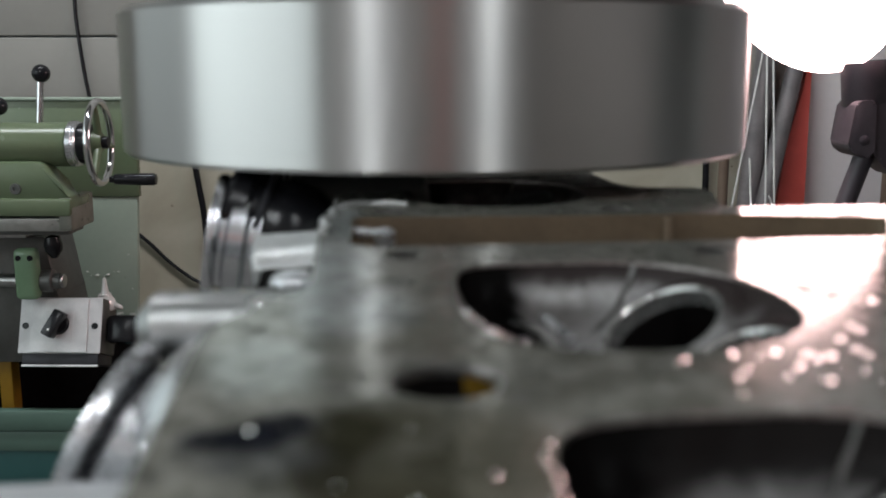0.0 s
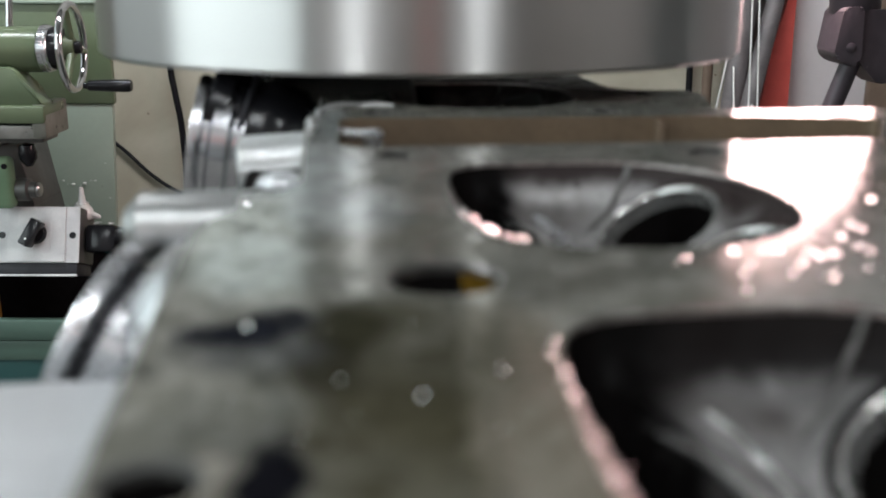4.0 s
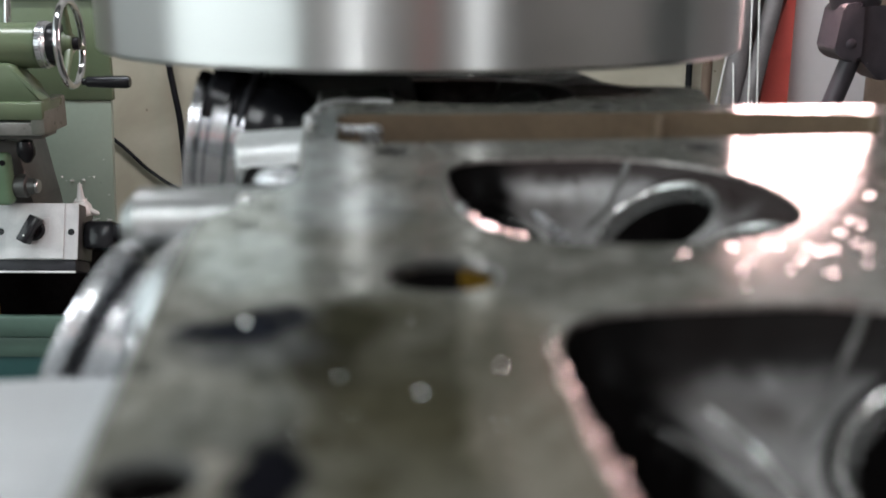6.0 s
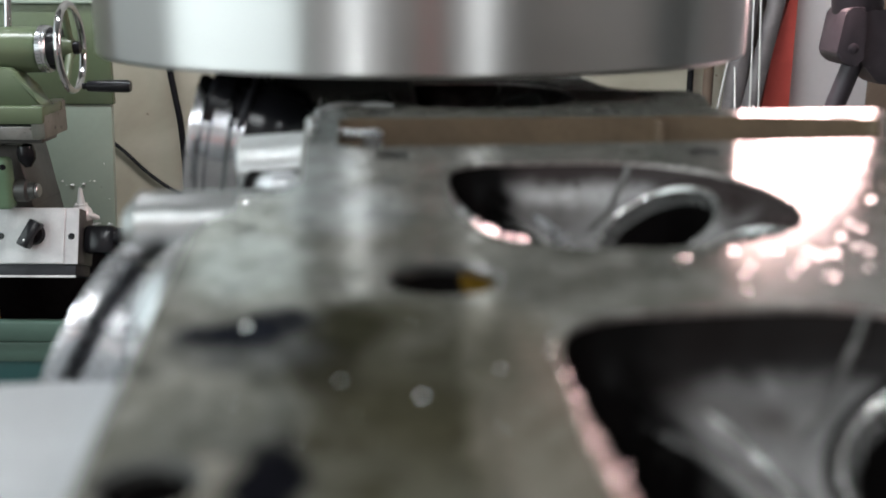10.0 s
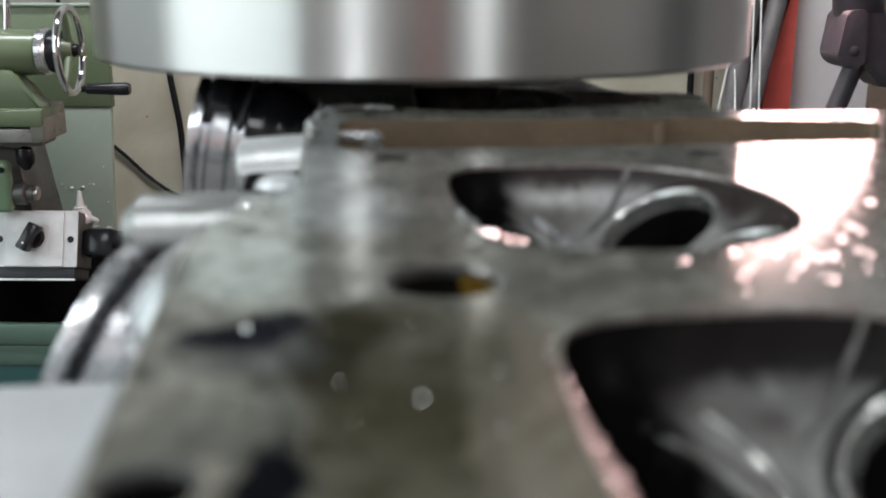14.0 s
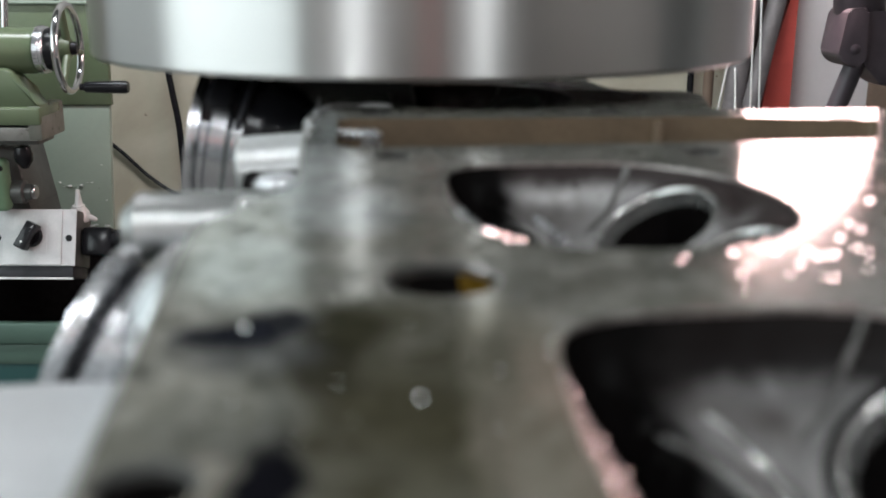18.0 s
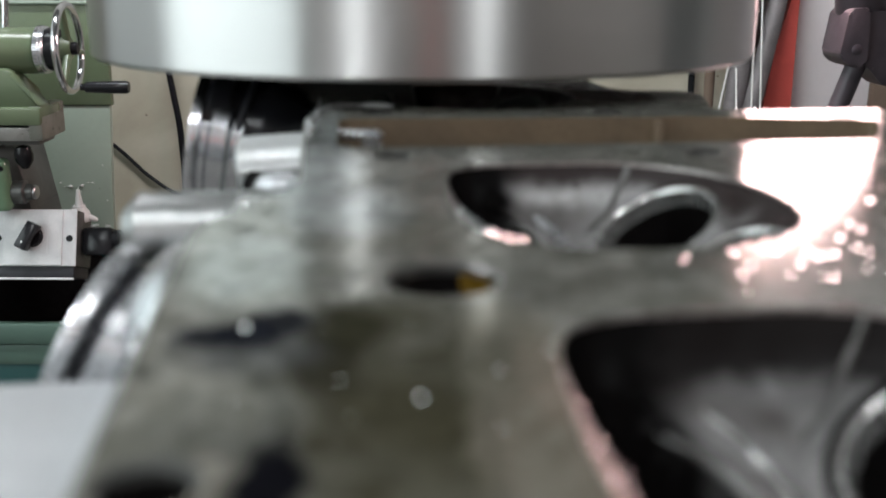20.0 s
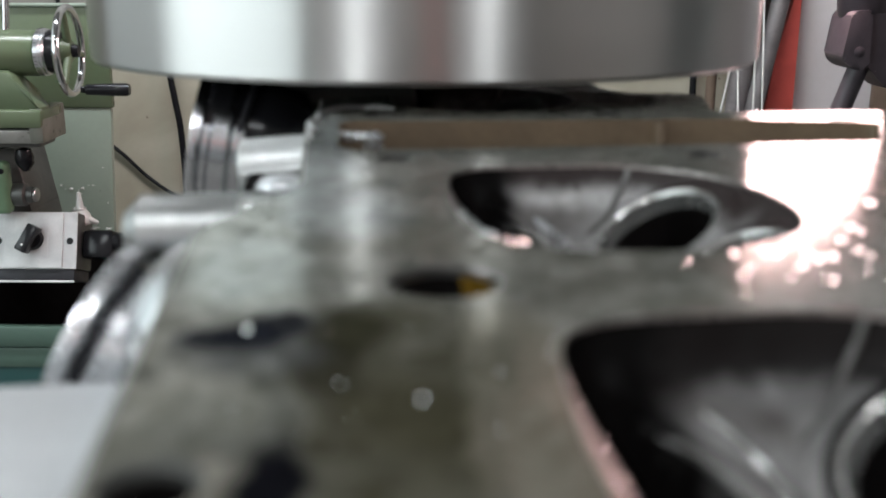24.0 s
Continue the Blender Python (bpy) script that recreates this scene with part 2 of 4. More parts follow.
DECK = stained_deck()
CAST = surface("cast aluminium", (0.50, 0.50, 0.48), 0.42, 0.75, (0.30, 0.30, 0.28), 0.7, 60, 0.25, 0.5, 500, 0.1, (0.12, 0.11, 0.09), 140, 0.7)
LUG_CAST = surface("smooth blasted casting", (0.48, 0.49, 0.485), 0.38, 1.0, (0.36, 0.365, 0.36), 0.6, 200, 0.15, 0.25, 900, 0.06)
BLOCK_METAL = surface("smooth sawn aluminium", (0.80, 0.81, 0.84), 0.40, 0.55, (0.66, 0.67, 0.70), 0.6, 40, 0.1, 0.1, 600, 0.06)
STUB = surface("pale machined aluminium", (0.80, 0.81, 0.83), 0.24, 0.55, (0.62, 0.63, 0.66), 0.6, 80, 0.1, 0.15, 900, 0.08)
STUB_METAL = surface("polished machined aluminium", (0.86, 0.87, 0.89), 0.27, 0.8, (0.70, 0.71, 0.74), 0.6, 80, 0.1, 0.15, 900, 0.07)
LIGHT_CAST = surface("pale blasted aluminium", (0.70, 0.715, 0.715), 0.40, 0.6, (0.52, 0.525, 0.52), 0.7, 90, 0.25, 0.5, 500, 0.1, (0.2, 0.19, 0.15), 150, 0.68)
BRIGHT = surface("machined aluminium", (0.76, 0.77, 0.79), 0.27, 0.95, (0.55, 0.56, 0.58), 0.6, 80, 0.1, 0.15, 900, 0.08)
RING_STEEL = surface("smooth ring steel", (0.74, 0.75, 0.78), 0.25, 1.0, (0.6, 0.61, 0.64), 0.5, 60, rough_var=0.04)
CHAMBER = stained_shaded_chamber("stained shaded roof", 0.0, 0.40, 0.034)
# a darker copy for the nearest chamber, with shade put into the colour
SHADED_CHAMBER = stained_shaded_chamber("darker shaded roof", 0.0042, 0.34, 0.007)
SEAT = surface("ground seat steel", (0.66, 0.655, 0.64), 0.25, 0.75, (0.34, 0.325, 0.31), 0.8, 130, 0.2, 0.2, 900, 0.08)
# plain black for holes; it also paints shade into several recesses
MATT_BLACK = surface("matt black", (0.006, 0.005, 0.005), 0.8, 0.0, (0.003, 0.0025, 0.0025), 0.7, 90, 0, 0.3, 400, shine=0.03)
CHIP = surface("fresh cut chips", (0.86, 0.84, 0.83), 0.07, 1.0, (0.7, 0.68, 0.66), 0.4, 300, rough_var=0.02)
OILY = surface("oil-browned casting", (0.20, 0.145, 0.095), 0.45, 0.3, (0.13, 0.095, 0.065), 0.6, 40, 0.3, 0.3, 500, 0.1, (0.05, 0.035, 0.02), 110, 0.7)
AMBER = surface("old yellow oil", (0.15, 0.085, 0.012), 0.2, 0.0, (0.05, 0.03, 0.005), 0.6, 200)
RUBBER = surface("black rubber", (0.018, 0.018, 0.022), 0.5, 0.0, (0.035, 0.035, 0.042), 0.6, 40, 0.1, 0.3, 400, 0.12, shine=0.3)
BLACK = surface("black plastic", (0.010, 0.010, 0.012), 0.20, 0.0, (0.016, 0.016, 0.018), 0.5, 60, 0.1, 0.1, 500, 0.08, shine=0.25)
TURNED = turned_metal()
CHROME = surface("chrome", (0.75, 0.75, 0.76), 0.1, 1.0, (0.6, 0.6, 0.6), 0.4, 60, 0, 0.05, 500, 0.05)
RIM = surface("broken rim edge", (0.40, 0.36, 0.345), 0.42, 1.0, (0.20, 0.18, 0.17), 0.9, 520, 0.3, 0.9, 700, 0.12)
WORN_CARBON = surface("worn carbon edge", (0.20, 0.195, 0.19), 0.36, 0.8, (0.09, 0.085, 0.08), 0.8, 150, 0.2, 0.2, 900, 0.08)
STEEL = surface("dull steel", (0.42, 0.42, 0.42), 0.32, 1.0, (0.28, 0.27, 0.26), 0.6, 40, 0.2, 0.2, 500, 0.1)
IRON = surface("oily cast iron", (0.11, 0.11, 0.105), 0.45, 0.5, (0.07, 0.07, 0.065), 0.7, 25, 0.2, 0.3, 300, 0.1)
GREEN = surface("green machine enamel", (0.122, 0.155, 0.090), 0.25, 0.0, (0.108, 0.150, 0.090), 0.5, 12, 0.06, 0.12, 150, 0.06, (0.08, 0.11, 0.06), 60, 0.74)
PALE_GREEN = surface("pale grey-green enamel", (0.29, 0.345, 0.285), 0.38, 0.0, (0.24, 0.29, 0.235), 0.6, 10, 0.06, 0.1, 150, 0.06, (0.10, 0.12, 0.09), 45, 0.73)
MID_GREEN = surface("glossy mid green enamel", (0.17, 0.27, 0.165), 0.22, 0.0, (0.12, 0.20, 0.12), 0.6, 30, 0.06, 0.1, 150, 0.06, (0.06, 0.08, 0.05), 90, 0.70)
LIP_GREEN = surface("weathered green lip", (0.085, 0.145, 0.115), 0.4, 0.0, (0.06, 0.105, 0.085), 0.6, 10, 0.08, 0.1, 150, 0.06)
TEAL = surface("teal enamel", (0.03, 0.12, 0.115), 0.35, 0.0, (0.022, 0.09, 0.09), 0.6, 8, 0.05, 0.1, 100, 0.06)
BOX_GREY = surface("light grey enamel", (0.72, 0.72, 0.72), 0.4, 0.0, (0.52, 0.52, 0.53), 0.7, 35, 0.12, 0.05, 200, 0.05, (0.25, 0.24, 0.23), 90, 0.72)
YELLOW = surface("yellow paint", (0.50, 0.28, 0.03), 0.4, 0.0, (0.38, 0.2, 0.03), 0.6, 20, 0.1)
WALL = surface("cream wall paint", (0.48, 0.445, 0.355), 0.7, 0.0, (0.36, 0.32, 0.245), 0.85, 7, 0.05, 0.15, 120, 0.05, (0.14, 0.10, 0.07), 90, 0.735)
BOARD = surface("grey-white boards", (0.29, 0.275, 0.252), 0.6, 0.0, (0.235, 0.222, 0.205), 0.6, 6, 0.05, 0.1, 120, 0.05)
PLASTER = surface("grey plaster", (0.22, 0.22, 0.215), 0.8, 0.0, (0.18, 0.18, 0.175), 0.5, 3, 0.05, 0.1, 80, 0.05)
DARK_WALL = surface("pale brown wall", (0.46, 0.415, 0.40), 0.8, 0.0, (0.36, 0.32, 0.305), 0.6, 3, 0.05, 0.1, 80, 0.05)
CONCRETE = surface("concrete floor", (0.20, 0.19, 0.18), 0.7, 0.0, (0.13, 0.12, 0.11), 0.7, 4, 0.15, 0.3, 60, 0.1, (0.06, 0.05, 0.05), 12, 0.7)
RED = surface("red paint", (0.74, 0.12, 0.10), 0.45, 0.0, (0.5, 0.07, 0.05), 0.6, 15, 0.05, 0.1, 200, 0.06)
WOOD = surface("brown wood", (0.17, 0.118, 0.088), 0.6, 0.0, (0.12, 0.08, 0.058), 0.6, 20, 0.2, 0.3, 150, 0.1)
WHITE = surface("white rod enamel", (0.75, 0.74, 0.72), 0.3, 0.2, (0.6, 0.58, 0.56), 0.5, 30)
GREY_STEEL = surface("grey bar steel", (0.25, 0.225, 0.23), 0.5, 0.3, (0.14, 0.125, 0.13), 0.7, 18, 0.2, 0.2, 200, 0.1)
SLIDE = surface("scraped grey slide", (0.36, 0.36, 0.34), 0.36, 0.5, (0.24, 0.24, 0.22), 0.7, 45, 0.25, 0.15, 250, 0.1, (0.10, 0.10, 0.09), 90, 0.66)
WORN_GREY = surface("worn greenish grey enamel", (0.215, 0.215, 0.185), 0.42, 0.2, (0.13, 0.13, 0.11), 0.8, 40, 0.2, 0.2, 250, 0.1, (0.06, 0.06, 0.05), 110, 0.66)
LAMP_FACE = glow("lamp lens", (1.0, 0.66, 0.65), LAMP_GLOW)
TUBE_GLOW = glow("fluorescent tube", (0.97, 1.0, 0.95), 6)
GLARE_PANEL = surface("mauve-grey glare tint", (0.70, 0.645, 0.65), 0.6, 0.0, (0.60, 0.55, 0.555), 0.6, 8, 0.05, 0.1, 120, 0.05)
RIM_DARK = surface("black lamp plastic", (0.050, 0.042, 0.052), 0.45, 0.0, (0.075, 0.064, 0.074), 0.6, 40, 0.15, 0.1, 400, 0.08, (0.2, 0.18, 0.18), 300, 0.74)


# ---- shapes ----
def part(name, bm, material, parent=None, label="", smooth=True):
    """One bmesh as one mesh object under a thing or a part."""
    bmesh.ops.recalc_face_normals(bm, faces=bm.faces)
    me = bpy.data.meshes.new(name)
    bm.to_mesh(me)
    bm.free()
    me.materials.append(material)
    if smooth:
        me.polygons.foreach_set("use_smooth", [True] * len(me.polygons))
        me.set_sharp_from_angle(angle=radians(38))
    ob = new(name, me)
    if parent:
        ob.parent = parent
    if label:
        ob["label"] = label
    return ob


def thing(name, m, label, category, group="", kind=""):
    ob = new(name)
    ob.empty_display_size = 0.02
    ob.matrix_world = m
    return tagged(ob, label, category, group, kind)


def box(lo, hi, bevel=0.0, seg=2, bm=None):
    bm = bm or bmesh.new()
    lo, hi = Vector(lo), Vector(hi)
    got = bmesh.ops.create_cube(bm, size=1, matrix=Matrix.Translation((lo + hi) / 2) @ Matrix.Diagonal((*(hi - lo), 1)))
    if bevel:
        edges = list({e for v in got["verts"] for e in v.link_edges})
        bmesh.ops.bevel(bm, geom=edges, offset=bevel, segments=seg, affect="EDGES", profile=0.5)
    return bm


def along(p, q):
    """Axes at p whose z points to q."""
    p, q = Vector(p), Vector(q)
    return Matrix.Translation(p) @ (q - p).to_track_quat("Z", "Y").to_matrix().to_4x4()


def lathe(profile, m=None, seg=48, closed=False, bm=None):
    """Turn a profile of (radius, height) round z."""
    bm = bm or bmesh.new()
    m = m or Matrix()
    rings = []
    for r, z in profile:
        if r < 1e-6:
            rings.append([bm.verts.new(m @ Vector((0, 0, z)))])
        else:
            rings.append([bm.verts.new(m @ Vector((r * math.cos(a), r * math.sin(a), z))) for a in (2 * math.pi * i / seg for i in range(seg))])
    pairs = list(zip(rings, rings[1:])) + ([(rings[-1], rings[0])] if closed else [])
    for a, b in pairs:
        for i in range(seg):
            j = (i + 1) % seg
            if len(a) == 1 and len(b) == 1:
                continue
            if len(a) == 1:
                bm.faces.new((a[0], b[i], b[j]))
            elif len(b) == 1:
                bm.faces.new((a[i], b[0], a[j]))
            else:
                bm.faces.new((a[i], b[i], b[j], a[j]))
    return bm


def rod(p, q, r, bevel=0.0, seg=24, bm=None, r2=None):
    """A round bar from p to q with rounded ends."""
    n = (Vector(q) - Vector(p)).length
    r2 = r if r2 is None else r2
    e = bevel or min(r, r2) * 0.15
    return lathe([(0, 0), (r - e, 0), (r, e), (r2, n - e), (r2 - e, n), (0, n)], along(p, q), seg, bm=bm)


def pipe(points, r, seg=10, bm=None, thin=0.0):
    """A cable through the points, rounded by a smooth curve; thin makes it taper to its end."""
    bm = bm or bmesh.new()
    pts = [Vector(p) for p in points]
    path = []
    for i in range(len(pts) - 1):
        a, b, c, d = pts[max(i - 1, 0)], pts[i], pts[i + 1], pts[min(i + 2, len(pts) - 1)]
        for k in range(8):
            t = k / 8
            path.append(0.5 * (2 * b + (c - a) * t + (2 * a - 5 * b + 4 * c - d) * t * t + (3 * b - a - 3 * c + d) * t ** 3))
    path.append(pts[-1])
    rings = []
    for i, p in enumerate(path):
        d = (path[min(i + 1, len(path) - 1)] - path[max(i - 1, 0)]).normalized()
        u = d.orthogonal().normalized() if not rings else (last - d * last.dot(d)).normalized()
        last = u
        v = d.cross(u)
        k = r * (1 - thin * i / len(path))
        rings.append([bm.verts.new(p + k * (u * math.cos(w) + v * math.sin(w))) for w in (2 * math.pi * j / seg for j in range(seg))])
    for a, b in zip(rings, rings[1:]):
        for i in range(seg):
            bm.faces.new((a[i], a[(i + 1) % seg], b[(i + 1) % seg], b[i]))
    bm.faces.new(rings[0])
    bm.faces.new(list(reversed(rings[-1])))
    return bm


def torus(m, big, small, seg=48, sides=14, bm=None):
    return lathe([(big + small * math.cos(a), small * math.sin(a)) for a in (2 * math.pi * i / sides for i in range(sides))], m, seg, True, bm)


def prism(outline, z0, z1, bm=None, m=None, bevel=0.0):
    """A flat outline of (x, y) given thickness from z0 to z1."""
    bm = bm or bmesh.new()
    m = m or Matrix()
    low = [bm.verts.new(m @ Vector((x, y, z0))) for x, y in outline]
    high = [bm.verts.new(m @ Vector((x, y, z1))) for x, y in outline]
    faces = [bm.faces.new(low[::-1]), bm.faces.new(high)]
    n = len(outline)
    for i in range(n):
        faces.append(bm.faces.new((low[i], low[(i + 1) % n], high[(i + 1) % n], high[i])))
    if bevel:
        bmesh.ops.bevel(bm, geom=list({e for f in faces for e in f.edges}), offset=bevel, segments=2, affect="EDGES", profile=0.5)
    return bm


def rounded(points, r, steps=5):
    """A polygon with its corners rounded."""
    out = []
    n = len(points)
    for i in range(n):
        a, b, c = (Vector(points[(i + k) % n]).to_2d() for k in (-1, 0, 1))
        u, v = (a - b), (c - b)
        k = min(r, u.length * 0.45, v.length * 0.45)
        p, q = b + u.normalized() * k, b + v.normalized() * k
        for s in range(steps + 1):
            t = s / steps
            out.append(tuple((1 - t) ** 2 * p + 2 * t * (1 - t) * b + t * t * q))
    return out


# ---- the room ----
X0, X1, Y0, Y1, Z0, Z1 = -1.9, 1.9, -2.2, 1.72, -0.95, 1.5


def room():
    tagged(part("floor", box((X0 - 0.1, Y0 - 0.1, Z0 - 0.1), (X1 + 0.1, Y1 + 0.1, Z0)), CONCRETE, smooth=False), "stained grey concrete workshop floor", "floor", kind="structure")
    # ceiling kept dark grey to cut its reflection in deck and chambers
    tagged(part("ceiling", box((X0 - 0.1, Y0 - 0.1, Z1), (X1 + 0.1, Y1 + 0.1, Z1 + 0.1)), PLASTER, smooth=False), "plain grey plaster ceiling", "ceiling", kind="structure")
    tagged(part("wall_north", box((X0, Y1, Z0), (X1, Y1 + 0.1, -0.082)), WALL, smooth=False), "stained cream painted workshop wall", "wall", kind="structure")
    tagged(part("wall_east", box((X1, Y0, Z0), (X1 + 0.1, Y1 + 0.1, Z1)), DARK_WALL, smooth=False), "pale brown workshop wall", "wall", kind="structure")
    tagged(part("wall_south", box((X0, Y0 - 0.1, Z0), (X1, Y0, Z1)), DARK_WALL, smooth=False), "pale brown workshop wall", "wall", kind="structure")
    # west wall with a window opening, and a second one added for the extra light
    bm = bmesh.new()
    wy0, wy1, wz0, wz1 = -1.96, 0.41, -0.12, 1.16
    vy0, vy1 = 0.43, 1.61
    for lo, hi in (((X0 - 0.1, Y0 - 0.1, Z0), (X0, wy0, Z1)), ((X0 - 0.1, wy1, Z0), (X0, vy0, Z1)), ((X0 - 0.1, vy1, Z0), (X0, Y1 + 0.1, Z1)),
                   ((X0 - 0.1, wy0, Z0), (X0, wy1, wz0)), ((X0 - 0.1, wy0, wz1), (X0, wy1, Z1)),
                   ((X0 - 0.1, vy0, Z0), (X0, vy1, wz0)), ((X0 - 0.1, vy0, wz1), (X0, vy1, Z1))):
        box(lo, hi, bm=bm)
    tagged(part("wall_west", bm, BOARD, smooth=False), "white plaster wall with two window openings, the northern one added", "wall", kind="structure")
    # added panel: hides the board joints, its colour holds the lamp's mauve glare
    tagged(part("wall_panel", box((0.545, Y1 - 0.022, Z0), (X1, Y1 - 0.0125, Z1), 0.002), GLARE_PANEL), "added upright wall panel, tinted mauve-grey for the lamp's glare", "panel", kind="structure")
    # boards above the cream wall
    for k in range(7):
        z = -0.08 + (0 if k == 0 else 0.172 + (k - 1) * 0.25)
        upper = 0.0895 if k == 0 else min(z + 0.2475, Z1)
        tagged(part("wall_board", box((X0, Y1 - 0.012, z), (X1, Y1 + 0.05, upper), 0.004), BOARD), "grey-white painted horizontal wall board", "board", "boards of the north wall", "structure")


def ceiling_light(m):
    ob = thing("ceiling_light", m, "added white fluorescent strip light under the ceiling, out of view", "ceiling light", "strip lights")
    part("housing", prism(rounded([(-0.62, -0.06), (0.62, -0.06), (0.62, 0.06), (-0.62, 0.06)], 0.01), 0.0, 0.05, bevel=0.003), PLASTER, ob)
    for y in (-0.028, 0.028):
        part("tube", rod((-0.59, y, -0.016), (0.59, y, -0.016), 0.013), TUBE_GLOW, ob)
    return ob


# ---- the cylinder head ----
CHAMBERS = [0.078, 0.178, 0.340, 0.440]
CH_X, CH_A, CH_B = 0.0542, 0.0298, 0.0358
OUTLINE = [(-0.020, 0.020), (0.150, 0.020), (0.172, 0.06), (0.172, 0.2935), (0.117, 0.2955), (0.1285, 0.335), (0.126, 0.344), (0.106, 0.3475),
           (0.101, 0.360), (0.101, 0.50), (-0.002, 0.50), (0.0, 0.32), (-0.004, 0.29), (-0.004, 0.196), (-0.021, 0.164)]
BOLTS = [(0.0157, 0.1305, 0.0072), (0.0158, 0.2259, 0.0036), (0.0873, 0.224, 0.0036), (0.084, 0.2945, 0.0036), (0.016, 0.297, 0.0036),
         (0.0925, 0.128, 0.0057), (0.0160, 0.032, 0.0057), (0.014, 0.39, 0.0057),
         (-0.0149, 0.0764, 0.0038)]
SLOT = [(0.0035, 0.2420), (0.0075, 0.2375), (0.078, 0.2375), (0.094, 0.2375), (0.1385, 0.2375), (0.1565, 0.2705), (0.1175, 0.2795), (0.0985, 0.2825), (0.0945, 0.281), (0.0045, 0.2855)]


def chamber_loop(cy, scale, n=96, lip=0.0):
    """The rim of a chamber: a circle pulled a little square. lip: a broken edge outside it, broad on the outlet side."""
    out = []
    for i in range(n):
        a = 2 * math.pi * i / n
        c, s = math.cos(a), math.sin(a)
        e = 2.2 if c > 0 else 5.0 if s > 0 else 3.1
        k = (abs(c) ** e + abs(s) ** e) ** (-1 / e)
        broad = max(0.0, min(1.0, (-c - 0.55) / 0.3)) * max(0.0, min(1.0, (0.55 - s) / 0.5))
        w = lip * (0.0001 + 0.0020 * broad)
        out.append((CH_X + (CH_A * scale + w) * k * c, cy + (CH_B * scale + w) * k * s))
    return out


def chamber_share(dx, dy):
    """How far out towards the rim a place of the roof lies, from 0 to 1."""
    e = 2.2 if dx > 0 else 5.0 if dy > 0 else 3.1
    return (abs(dx / CH_A) ** e + abs(dy / CH_B) ** e) ** (1 / e)


def circle(x, y, r, n=32):
    return [(x + r * math.cos(2 * math.pi * i / n), y + r * math.sin(2 * math.pi * i / n)) for i in range(n)]


def sheet_with_holes(outline, holes, z):
    bm = bmesh.new()
    for loop in (outline, *holes):
        vs = [bm.verts.new((x, y, z)) for x, y in loop]
        for i in range(len(vs)):
            bm.edges.new((vs[i], vs[(i + 1) % len(vs)]))
    bmesh.ops.triangle_fill(bm, use_beauty=True, use_dissolve=False, edges=bm.edges[:])
    return bm


def skirt(bm, loops):
    """Faces between loops of equal length, each a list of (x, y, z)."""
    rings = [[bm.verts.new(p) for p in loop] for loop in loops]
    for a, b in zip(rings, rings[1:]):
        for i in range(len(a)):
            j = (i + 1) % len(a)
            bm.faces.new((a[i], a[j], b[j], b[i]))
    return rings


VALVES = [(0.0110, 0.0115, -0.0085, 0.0122), (0.0150, -0.0205, -0.0086, 0.0113)]    # off the middle, along, height, radius
SEAT_SLOPE = (0.55, 0.20)


def ease(t):
    t = min(1.0, max(0.0, t))
    return t * t * (3 - 2 * t)


def roof(dx, dy, r=0.5):
    """The bowl, levelled round each seat to the seat's plane."""
    z = bowl_depth(dx, dy, r)
    for x, y, h, rad in VALVES:
        d = math.hypot(dx - x, dy - y) / rad
        plane = h + SEAT_SLOPE[0] * (dx - x) + SEAT_SLOPE[1] * (dy - y)
        z += (plane - z) * ease((1.45 - d) / 0.35) * ease((1 - r) / 0.10)
    return z


def bowl_depth(dx, dy=0.0, r=0.5):
    """A roof that rises to the large valve and stays deep round the small one."""
    k = min(1.0, abs(dx) / 0.0305)
    if dx > 0:
        deep = 0.0150 * (1 - k ** 1.3)
    else:
        deep = 0.0150 - 0.0066 * min(1.0, dx / crease(dy)) ** 2
        t = min(1.0, max(0.0, (crease(dy) - dx) / 0.0035))
        deep += 0.0135 * t * t * (3 - 2 * t)
    ends = math.sqrt(max(0.0, 1 - min(1.0, abs(dy) / 0.0366) ** 4))
    return -deep * ends * math.sqrt(max(0.0, 1 - r ** (18 if dx > 0 else 24))) - 0.0007


def crease(dy):
    """Where the roof breaks off into the small valve's pocket."""
    return -0.0130 - 0.005 * (abs(dy) / 0.026) ** 2


